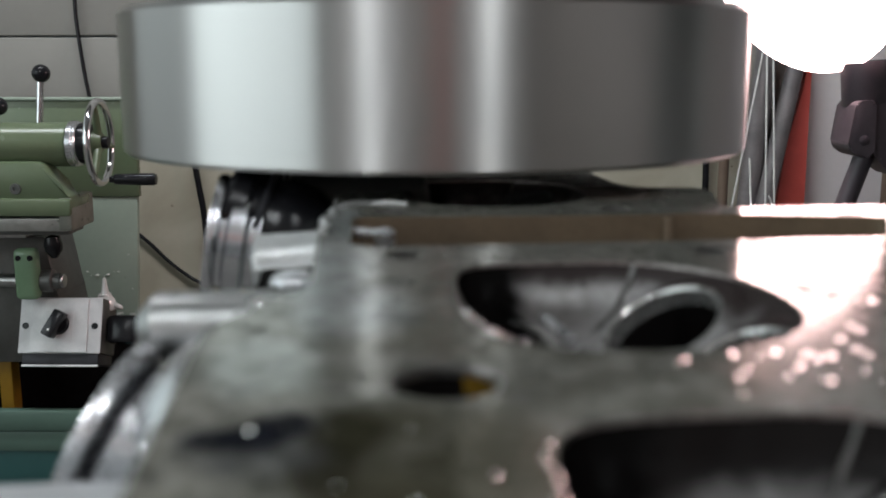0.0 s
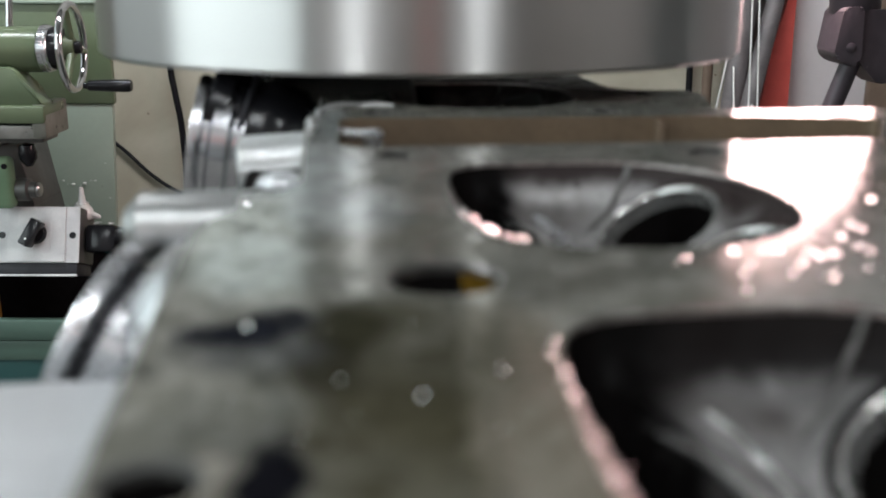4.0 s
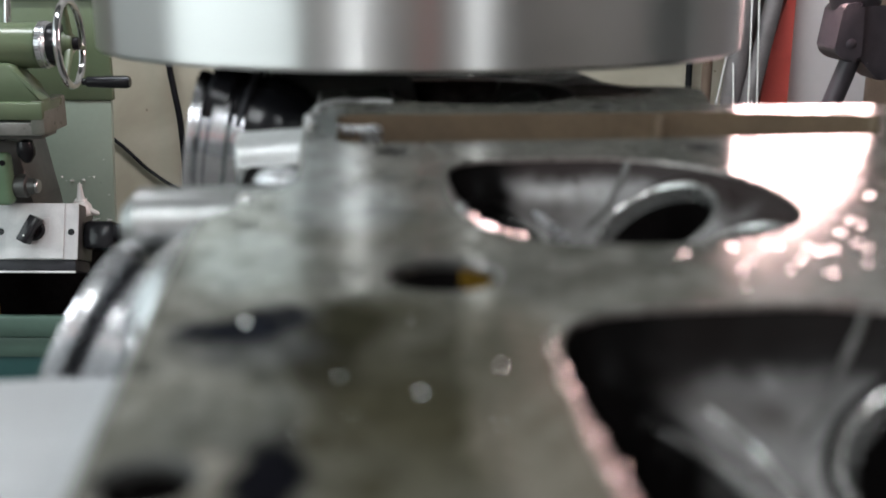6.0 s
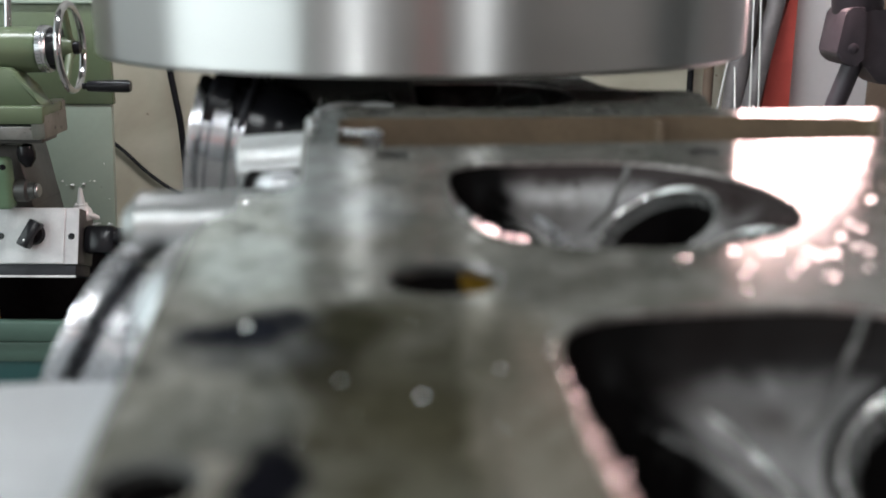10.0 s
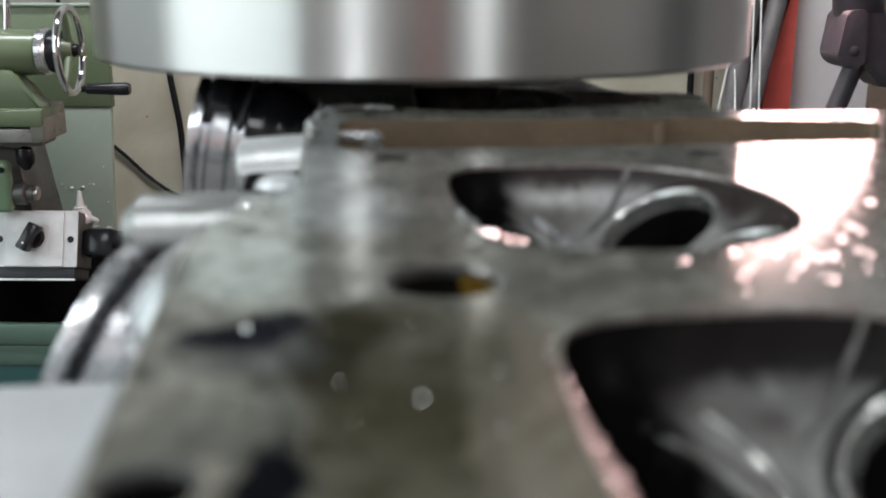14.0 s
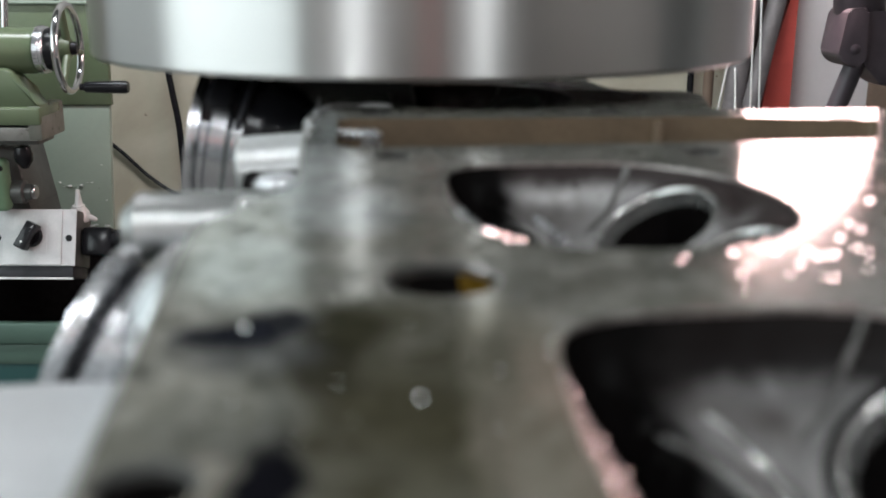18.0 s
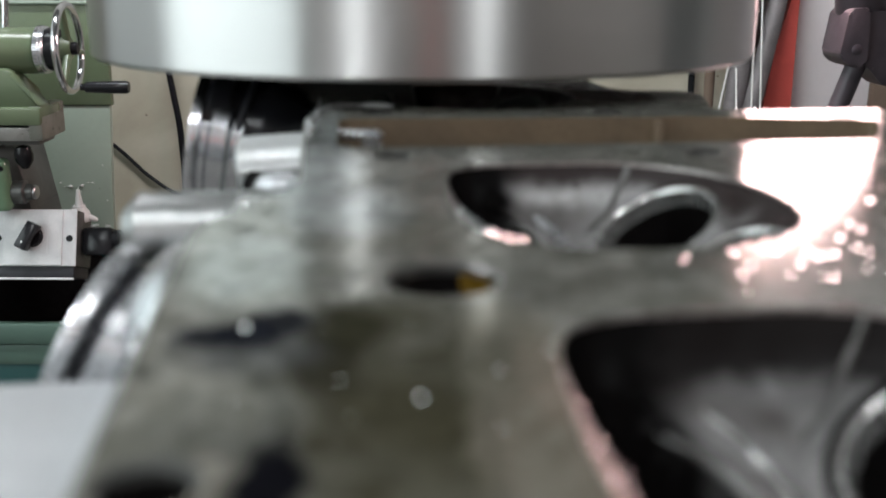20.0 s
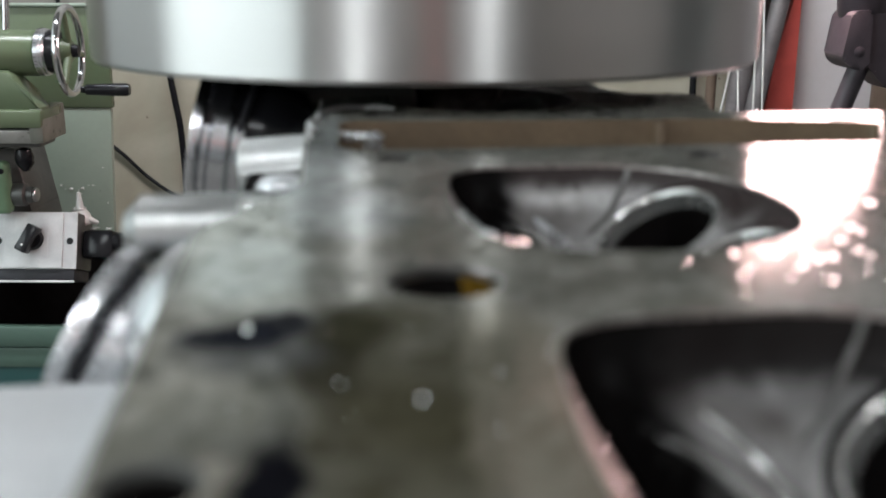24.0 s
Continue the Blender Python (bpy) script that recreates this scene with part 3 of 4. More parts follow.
def combustion_chamber(head, cy, seat_metal, carbon, label, shaded):
    n, m = 128, 48
    bm = bmesh.new()
    rings = []
    for k in range(m):
        r = 1 - k / m
        rings.append([bm.verts.new((x, y, roof(x - CH_X, y - cy, r))) for x, y in chamber_loop(cy, r, n)])
    mid = bm.verts.new((CH_X, cy, roof(0, 0, 0)))
    for a, b in zip(rings, rings[1:]):
        for i in range(n):
            bm.faces.new((a[i], a[(i + 1) % n], b[(i + 1) % n], b[i]))
    for i in range(n):
        bm.faces.new((rings[-1][i], rings[-1][(i + 1) % n], mid))
    # cut the ports, with the mesh drawn to their edge
    up = Vector((-SEAT_SLOPE[0], -SEAT_SLOPE[1], 1)).normalized()
    side = (Vector((1, 0, SEAT_SLOPE[0]))).normalized()
    holes = []
    for x, y, h, rad in VALVES:
        mm = Matrix((side, up.cross(side), up)).transposed().to_4x4()
        mm.translation = (CH_X + x, cy + y, h)
        holes.append((mm, rad))
        back = mm.inverted()
        inside = set()
        for v in bm.verts:
            p = back @ v.co
            d = math.hypot(p.x, p.y)
            if 0.88 * rad < d < 1.10 * rad:
                v.co = mm @ Vector((p.x * rad / d, p.y * rad / d, p.z))
                d = rad
            if d <= rad * 1.0001:
                inside.add(v)
        bmesh.ops.delete(bm, geom=[f for f in bm.faces if all(v in inside for v in f.verts)], context="FACES")
    # the pocket of the small valve is a part of its own, its shade painted black
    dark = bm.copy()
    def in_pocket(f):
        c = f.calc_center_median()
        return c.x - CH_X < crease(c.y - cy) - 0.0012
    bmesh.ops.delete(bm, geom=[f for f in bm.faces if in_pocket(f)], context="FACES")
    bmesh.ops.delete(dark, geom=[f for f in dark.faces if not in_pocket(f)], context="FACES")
    ob = part("combustion_chamber", bm, carbon, head, label)
    bm = bmesh.new()
    loops = []
    for lip in (1.0, 0.8, 0.6, 0.4, 0.2, 0.0):
        drop = 0.0017 * (1 - math.sqrt(1 - (1 - lip) ** 2 * 0.9))
        loops.append([(x, y, -drop if x < CH_X - 0.012 else -0.0008 * (1 - lip)) for x, y in chamber_loop(cy, 1.0, n, lip)])
    skirt(bm, loops)
    part("chamber_rim", bm, RIM, ob, "bright broken edge of the chamber")
    # sunk seats: a ground cone runs down from the roof to the narrower port
    for mm, rad in holes:
        low, throat = mm @ Matrix.Translation((0.0003, 0.0010, -0.0044)), rad * 0.915

        def ring(k, z):
            return [mm @ Vector((rad * k * math.cos(w), rad * k * math.sin(w), z)) for w in (2 * math.pi * i / 72 for i in range(72))]
        sunk = [low @ Vector((throat * math.cos(w), throat * math.sin(w), 0)) for w in (2 * math.pi * i / 72 for i in range(72))]
        lip = ring(0.965, -0.0002)
        cone = [[p.lerp(q, k) + mm.col[2].to_3d() * 0.0012 * math.sin(math.pi * k) for p, q in zip(lip, sunk)] for k in (0.0, 0.2, 0.4, 0.6, 0.8, 1.0)]
        bm = bmesh.new()
        skirt(bm, [ring(1.05, -0.0008), ring(1.04, 0.0002), ring(1.0, 0.0003)] + cone)
        part("valve_seat", bm, seat_metal, ob, "ground steel valve seat")
        if shaded:
            bm = bmesh.new()
            skirt(bm, [ring(1.03, 0.0), ring(1.06, 0.0005), ring(1.14, 0.0004), ring(1.19, -0.0009)])
            part("seat_ring", bm, MATT_BLACK, ob, "black ring round the seat")
        part("port", lathe([(throat, 0.0002), (throat * 0.97, -0.003), (throat * 0.9, -0.012), (throat * 0.8, -0.022), (0, -0.024)], low, 48), MATT_BLACK, ob, "black valve port")
    part("valve_pocket", dark, MATT_BLACK, ob, "deep pocket of the small valve, painted black as shade")
    part("pocket_edge", pipe([(CH_X + crease(d) - 0.0002, cy + d, bowl_depth(crease(d), d) - 0.0004 - 0.0022 * ease((d - 0.012) / 0.018)) for d in (-0.026, -0.016, -0.008, 0.0, 0.008, 0.016, 0.024, 0.0295)], 0.0019, thin=0.85), SEAT, ob, "grey edge of the pocket")
    # both ridge lines are placed to fit the camera's view
    mark = [(-0.0100, 0.0295), (-0.0092, 0.0287), (-0.0068, 0.0257), (-0.0057, 0.0222), (-0.0052, 0.0180), (-0.0052, 0.0080), (-0.0066, -0.0060)]
    part("bright_ridge", pipe([(CH_X + a, cy + d, roof(a, d) + 0.0002) for a, d in mark], 0.0006 if shaded else 0.0009, thin=-1.4), SEAT if shaded else STUB_METAL, ob, "thin bright ridge in the roof")
    vein = [(0.0118, 0.0340), (0.0108, 0.0335), (0.0090, 0.0325), (0.0070, 0.0305), (0.0050, 0.0290), (0.0030, 0.0277), (0.0012, 0.0262)]
    part("roof_ridge", pipe([(CH_X + a, cy + d, roof(a, d, chamber_share(a, d)) - 0.0001) for a, d in vein], 0.0006 if shaded else 0.0008, thin=0.4), WORN_CARBON, ob, "worn pale ridge across the roof")
    return ob


def cylinder_head():
    head = thing("cylinder_head", fed(0, HEAD_TURN), "grey milled aluminium cylinder head lying deck upwards under the cutter", "cylinder head")
    outline = rounded(OUTLINE, 0.006, 5)
    holes = [chamber_loop(cy, 1.0, 128, 1.0) for cy in CHAMBERS] + [rounded(SLOT, 0.0045, 4)] + [circle(x, y, r + 0.0008) for x, y, r in BOLTS]
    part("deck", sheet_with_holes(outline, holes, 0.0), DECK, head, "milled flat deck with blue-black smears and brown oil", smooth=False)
    # flanks, with the edge of the deck broken
    bm = bmesh.new()
    mid = Vector((0.07, 0.26))
    def shrunk(k, z):
        return [(mid.x + (x - mid.x) * k, mid.y + (y - mid.y) * k, z) for x, y in outline]
    skirt(bm, [shrunk(1, 0.0), shrunk(1.006, -0.0004), shrunk(1.014, -0.0016), shrunk(1.019, -0.0038), shrunk(1.020, -0.010), shrunk(0.985, -0.016), shrunk(0.985, -0.082)])
    part("casting", bm, CAST, head, "rough cast aluminium flanks")
    part("underside", prism([(x * 0.97, y) for x, y, z in shrunk(0.98, 0)], -0.086, -0.080), CAST, head)
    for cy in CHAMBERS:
        # the nearest chamber takes the darker roof, as painted shade
        nearest = cy == CHAMBERS[0]
        # seats under the cutter take dark iron: shade put into their colour
        combustion_chamber(head, cy, SEAT if cy < 0.3 else IRON, SHADED_CHAMBER if nearest else CHAMBER,
                           "squarish round chamber with shade painted into a darker roof" if nearest else "squarish round chamber with grey-brown carbon stains and painted shade", nearest)
    # chain tunnel
    loop = rounded(SLOT, 0.0045, 4)
    bm = bmesh.new()
    skirt(bm, [[(x, y, 0.0) for x, y in loop], [(x, y, -0.06) for x, y in loop]])
    tunnel = part("chain_tunnel", bm, OILY, head, "oil-browned wall of the cam chain tunnel")
    part("rib", box((0.0940, 0.2785, -0.06), (0.0968, 0.2822, -0.0008), 0.0006), OILY, tunnel)
    part("tunnel_floor", prism(loop, -0.064, -0.06), MATT_BLACK, tunnel, "black floor of the tunnel")
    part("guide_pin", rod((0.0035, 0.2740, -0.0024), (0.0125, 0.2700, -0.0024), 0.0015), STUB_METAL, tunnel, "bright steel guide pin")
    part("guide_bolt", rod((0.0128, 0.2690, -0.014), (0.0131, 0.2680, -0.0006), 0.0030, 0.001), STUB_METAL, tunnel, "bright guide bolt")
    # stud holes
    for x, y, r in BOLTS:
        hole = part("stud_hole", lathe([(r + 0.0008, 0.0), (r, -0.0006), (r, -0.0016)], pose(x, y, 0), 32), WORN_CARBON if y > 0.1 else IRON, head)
        part("bore", lathe([(r, -0.0015), (r, -0.03)], pose(x, y, 0), 32), MATT_BLACK, hole, "black bore")
        part("hole_floor", lathe([(r, -0.022), (0, -0.022)], pose(x, y, 0), 32), MATT_BLACK, hole)
        if r > 0.005:
            bm = bmesh.new()
            k = [radians(-36 + 9 * i) for i in range(12)]
            lower = [-0.0016 - 0.012 * math.sin(math.pi * (i + 0.5) / 12) for i in range(12)]
            up = [bm.verts.new((x + r * 0.985 * math.cos(a), y + r * 0.985 * math.sin(a), -0.0013)) for a in k]
            dn = [bm.verts.new((x + r * 0.965 * math.cos(a), y + r * 0.965 * math.sin(a), z)) for a, z in zip(k, lower)]
            for i in range(11):
                bm.faces.new((up[i], up[i + 1], dn[i + 1], dn[i]))
            part("oil_film", bm, AMBER, hole, "yellow-brown oil film")
    # outlet stubs on the flank
    for cy, tip, stub_z, size, x in ((0.193, -26, -0.0272, 0.93, -0.0462), (0.340, -11, -0.0125, 1.0, -0.042), (0.440, -11, -0.0125, 1.0, -0.042)):
        port_stub(head, cy, tip, stub_z, size, x, STUB_METAL if cy < 0.3 else RING_STEEL)
    # lugs, bosses
    part("lug", rod((-0.0405, 0.2085, -0.0112), (-0.004, 0.2060, -0.0108), 0.0075, 0.0034, 40), LUG_CAST, head, "rounded cast mounting lug")
    bm = lathe([(math.sin(a), -math.cos(a)) for a in (math.pi * i / 20 for i in range(21))], pose(-0.0160, 0.1755, -0.0222) @ Matrix.Diagonal((0.0198, 0.020, 0.0183, 1)), 40)
    part("boss", bm, BRIGHT, head, "bright rounded boss behind the outlet stub")
    part("fin", box((-0.0330, 0.1615, -0.045), (-0.0300, 0.1640, -0.0190), 0.001), STUB, head, "thin cast fin")
    part("lug_pad", lathe([(0.0052, 0), (0.0052, 0.0008), (0.0046, 0.0012), (0, 0.0012)], pose(-0.0125, 0.2, -0.0045), 32), SEAT, head, "small spot-faced pad")
    part("port_wall", rod((-0.0222, 0.2750, -0.0108), (0.0005, 0.2730, -0.0092), 0.0078, 0.0010, 48), LIGHT_CAST, head, "light cast wall beside the chain tunnel")
    burr = random.Random(3)
    edge = [(-0.0032, 0.258), (-0.0030, 0.264), (-0.0026, 0.270), (-0.0030, 0.277), (-0.0022, 0.284), (-0.0016, 0.291), (-0.0018, 0.298), (-0.0006, 0.304), (0.0030, 0.3085), (0.0070, 0.3125), (0.0110, 0.3145), (0.0160, 0.3135), (0.0220, 0.3120)]
    part("edge_burr", pipe([(x + burr.uniform(-0.0007, 0.0007), y, burr.uniform(-0.0003, 0.0006)) for x, y in edge], 0.0010), LIGHT_CAST, head, "bright ragged burr along the deck's edge")
    part("wall_lip", rod((-0.0215, 0.2676, -0.0110), (-0.0030, 0.2658, -0.0094), 0.0015), LIGHT_CAST, head, "bright lip of the port wall")
    part("cover_bolt", lathe([(0, 0.0024), (0.0030, 0.0022), (0.0048, 0.0016), (0.0056, 0.0008), (0.0058, 0), (0.0064, -0.0002), (0.0064, -0.0012), (0.004, -0.0012), (0.004, -0.012), (0, -0.012)],
                             pose(-0.0105, 0.247, -0.0098), 40), STUB, head, "domed bright bolt head with washer")
    # a solid black block in place of the cavity's shade
    part("pocket", box((-0.0205, 0.2125, -0.05), (-0.0035, 0.290, -0.0105), 0.002), MATT_BLACK, head, "black block painting the shade of a casting pocket")
    return head


def port_stub(head, cy, tip, z, size, x, metal):
    """A round outlet with flange, groove and clamp ring that points out of the flank."""
    s = math.sin(radians(-tip))
    c = math.cos(radians(-tip))
    outer = Vector((x, cy, z))
    away = radians(10 if cy < 0.3 else 0)
    axis = Vector((-c * math.cos(away), c * math.sin(away), s))
    m = along(outer - axis * 0.028 * size, outer) @ Matrix.Diagonal((size, size, size, 1))
    k, root = (1.0, 0.0165) if cy < 0.3 else (1.13, 0.0140)
    stub = part("port_stub", lathe([(0.0, 0.0), (root, 0.0), (root, 0.010), (0.0150 * k, 0.0115), (0.0150 * k, 0.0150), (0.0172 * k, 0.0165), (0.0172 * k, 0.0215),
                                    (0.0158 * k, 0.0225), (0.0158 * k, 0.0242), (0.0200, 0.0250), (0.0204, 0.0265), (0.0200, 0.0282), (0.0150, 0.0285), (0.0140, 0.020), (0, 0.020)], m, 72),
                metal, head, "bright machined outlet stub with stepped rings")
    part("groove_ring", torus(m @ pose(0, 0, 0.0234), 0.0162, 0.0008, 64, 10), RUBBER, stub, "black ring in the groove")
    part("collar", torus(m @ pose(0, 0, 0.0075), root, 0.0016, 64, 10), CAST, stub)


# ---- cutter ----
DISC = Vector((-0.0088, 0.4232, 0.0095))
DISC_R, DISC_H = 0.1268, 0.0550


def cutter():
    ob = thing("face_cutter", pose(*DISC), "large spinning turned-steel face cutter disc above the head", "milling cutter")
    r, h = DISC_R, DISC_H
    part("disc", lathe([(0.05, 0.004), (r - 0.006, 0.004), (r - 0.004, 0), (r - 0.0014, 0), (r, 0.0014), (r, h - 0.0026), (r - 0.0026, h), (0.045, h), (0.045, 0.03), (0.05, 0.03)], None, 160, True),
         TURNED, ob, "bright steel rim with fine turned grooves")
    # painted black so that the stubs below mirror a dark disc
    part("underside", lathe([(0.0495, 0.0038), (r - 0.0062, 0.0038), (r - 0.0062, 0.0036), (0.0495, 0.0036)], None, 120, True), MATT_BLACK, ob, "unseen underside, painted black to darken reflections")
    part("hub", lathe([(0, 0.006), (0.0448, 0.006), (0.0448, h + 0.004), (0.04, h + 0.012), (0, h + 0.012)], None, 64), STEEL, ob)
    return ob


def milling_machine():
    ob = thing("milling_machine", pose(0, 0.4232, Z0), "dark iron milling machine with an overhanging spindle head", "machine")
    z = -Z0
    part("bed", box((-0.055, -0.75, 0), (0.32, 0.75, z - 0.130), 0.008), IRON, ob)
    part("column", box((0.85, -0.2, 0), (1.25, 0.2, z + 0.55), 0.02), PLASTER, ob, "grey enamelled column")
    part("ram", box((-0.16, -0.12, z + 0.20), (0.85, 0.12, z + 0.44), 0.02), IRON, ob)
    part("spindle", lathe([(0, z + 0.073), (0.042, z + 0.073), (0.042, z + 0.12), (0.07, z + 0.13), (0.07, z + 0.2), (0, z + 0.2)], pose(-0.0088, 0, 0), 48), STEEL, ob)
    return ob


def mounting_plate():
    ob = thing("mounting_plate", fed(0), "grey steel mounting plate under the cylinder head", "plate")
    part("plate", box((-0.06, -0.25, -0.130), (0.25, 0.85, -0.1)), STEEL, ob)
    part("riser", box((-0.03, 0.03, -0.1), (0.10, 0.48, -0.086)), STEEL, ob)
    return ob


def side_block():
    """A pale block beside the head's flank."""
    ob = thing("clamp_block", fed(0, HEAD_TURN), "pale smooth aluminium clamp block beside the head", "block")
    bm = bmesh.new()
    rows = []
    for k in range(25):
        y = 0.03 + 0.1215 * k / 24
        u = k / 24
        top = -0.0135 - 0.0065 * u ** 3 - 0.0012 * max(0.0, (u - 0.93) / 0.07) ** 2
        right = -0.0226 - 0.0006 * u
        rows.append([bm.verts.new(p) for p in ((-0.095, y, -0.1), (-0.095, y, top - 0.004), (-0.091, y, top), (right - 0.012, y, top), (right - 0.005, y, top - 0.0012),
                                               (right - 0.0012, y, top - 0.004), (right, y, top - 0.009), (right, y, -0.1))])
    for a, b in zip(rows, rows[1:]):
        for i in range(8):
            bm.faces.new((a[i], a[(i + 1) % 8], b[(i + 1) % 8], b[i]))
    bm.faces.new(rows[0])
    bm.faces.new(rows[-1][::-1])
    part("block", bm, BLOCK_METAL, ob)
    return ob


# ---- swarf ----
# placed to fit the glints in the camera's view
BRIGHT_CHIPS = [(0.0515, 0.1360, 0.00032), (0.0597, 0.1385, 0.00045), (0.0565, 0.1273, 0.00034), (0.0592, 0.1311, 0.00028), (0.0539, 0.1199, 0.00018),
                (0.0664, 0.1385, 0.00050), (0.0667, 0.1312, 0.00045), (0.0632, 0.1266, 0.00026), (0.0711, 0.1346, 0.00050), (0.0738, 0.1358, 0.00050),
                (0.0681, 0.1244, 0.00037), (0.0853, 0.1491, 0.00040), (0.0981, 0.1695, 0.00060), (0.0794, 0.1358, 0.00032), (0.0795, 0.1387, 0.00030),
                (0.0796, 0.1447, 0.00050), (0.0853, 0.1525, 0.00045), (0.0707, 0.1374, 0.00045), (0.0635, 0.1369, 0.00020),
                (0.0177, 0.0972, 0.00025), (0.0252, 0.1054, 0.00025), (0.0240, 0.0951, 0.00025),
                (0.0238, 0.1010, 0.00024), (0.0236, 0.0900, 0.00024)]


def metal_chips():
    """Fine bright chips on the deck; many are tilted to flash lamp or window at the camera."""
    rnd = random.Random(5)
    bm = bmesh.new()
    eye = Vector((0, 0, 0.04))
    turn = Matrix.Rotation(radians(HEAD_TURN), 3, "Z")

    def chip(x, y, size, normal):
        c = turn @ Vector((x, y, 0.0003))
        q = normal.to_track_quat("Z", "Y").to_matrix()
        n = 6
        top = [bm.verts.new(c + q @ Vector((size * math.cos(2 * math.pi * k / n), size * 0.8 * math.sin(2 * math.pi * k / n), 0))) for k in range(n)]
        low = [bm.verts.new(v.co - normal * size * 0.3) for v in top]
        bm.faces.new(top)
        bm.faces.new(low[::-1])
        for k in range(n):
            bm.faces.new((top[k], low[k], low[(k + 1) % n], top[(k + 1) % n]))

    def flash(x, y, size, source):
        c = turn @ Vector((x, y, 0.0003))
        chip(x, y, size, ((eye - c).normalized() + (Vector(source) - c).normalized()).normalized())

    lamp, lamp_edge, window = (0.3585, 1.10, 0.1320), (0.4225, 1.014, 0.1320), (-1.86, -0.85, 0.55)
    # strewn over the land between the chambers, thicker towards the lamp
    for k in range(9):
        u = rnd.random() ** 0.6
        flash(0.045 + 0.040 * u, 0.1395 - 0.018 * rnd.random() ** 1.6, rnd.choice((0.00014, 0.0002, 0.0003)), lamp)
    for x, y, s in BRIGHT_CHIPS:
        flash(x, y, s * 1.35, lamp)
    # fine swarf along the broken edges on the outlet side, tilted to make them glint
    for cy, near, far, count in ((0.178, -0.030, -0.008, 26), (0.078, -0.010, 0.026, 22)):
        for k in range(count):
            d = near + (far - near) * rnd.random()
            edge_x = min(chamber_loop(cy, 1.0), key=lambda p: abs(p[1] - cy - d) + (1 if p[0] > CH_X else 0))[0]
            flash(edge_x - rnd.uniform(0.0003, 0.0022), cy + d, rnd.choice((0.00012, 0.00018, 0.00026)) * (2.4 if cy > 0.1 else 0.6), lamp_edge if cy > 0.1 else lamp)
    for x, y, s in ((0.0088, 0.0908, 0.00022), (-0.0094, 0.1129, 0.00030), (0.0096, 0.1120, 0.00010), (0.0010, 0.0956, 0.00012), (0.0021, 0.0870, 0.00009), (-0.0093, 0.0910, 0.00008)):
        flash(x, y, s, window)
    for k in range(260):
        d = Vector((rnd.gauss(0, 0.5), rnd.gauss(0, 0.5), 1)).normalized()
        x, y = rnd.uniform(-0.018, 0.16), rnd.uniform(0.06, 0.235)
        if any(abs(x - CH_X) < CH_A + 0.003 and abs(y - cy) < CH_B + 0.003 for cy in CHAMBERS):
            continue
        if x > 0.02 or y < 0.13:
            chip(x, y, rnd.uniform(0.00008, 0.0003), d)
    ob = part("metal_chips", bm, CHIP, smooth=False)
    return tagged(ob, "fine bright aluminium chips strewn over the deck", "swarf", kind="stuff")


# ---- lathe behind ----
LY = 1.2


def handwheel(tail):
    m = pose(-0.433, LY, -0.0475, 0, 90, 3)
    wheel = part("handwheel", torus(m, 0.0485, 0.0044, 72, 16), CHROME, tail, "chromed spoked handwheel")
    part("hub", lathe([(0, -0.018), (0.013, -0.018), (0.014, -0.002), (0.011, 0.004), (0, 0.004)], m, 40), GREEN, wheel)
    part("axle_cap", lathe([(0, 0.004), (0.0075, 0.004), (0.0075, 0.009), (0.006, 0.011), (0, 0.011)], m, 32), BLACK, wheel, "black axle cap")
    for k in range(3):
        a = radians(80 + 120 * k)
        d = Vector((math.cos(a), math.sin(a), 0))
        part("spoke", rod(m @ (d * 0.010), m @ (d * 0.046 + Vector((0, 0, 0.001))), 0.0050, 0, 16, r2=0.0038), GREEN, wheel, "green painted spoke")
    grip = part("crank_handle", lathe([(0, 0), (0.004, 0), (0.004, 0.004), (0.0062, 0.006), (0.0072, 0.034), (0.0074, 0.052), (0.006, 0.0555), (0, 0.056)],
                                      along((-0.4185, LY - 0.012, -0.0905), (-0.36, LY - 0.012, -0.0905)), 32), BLACK, wheel, "black plastic crank handle")
    return wheel


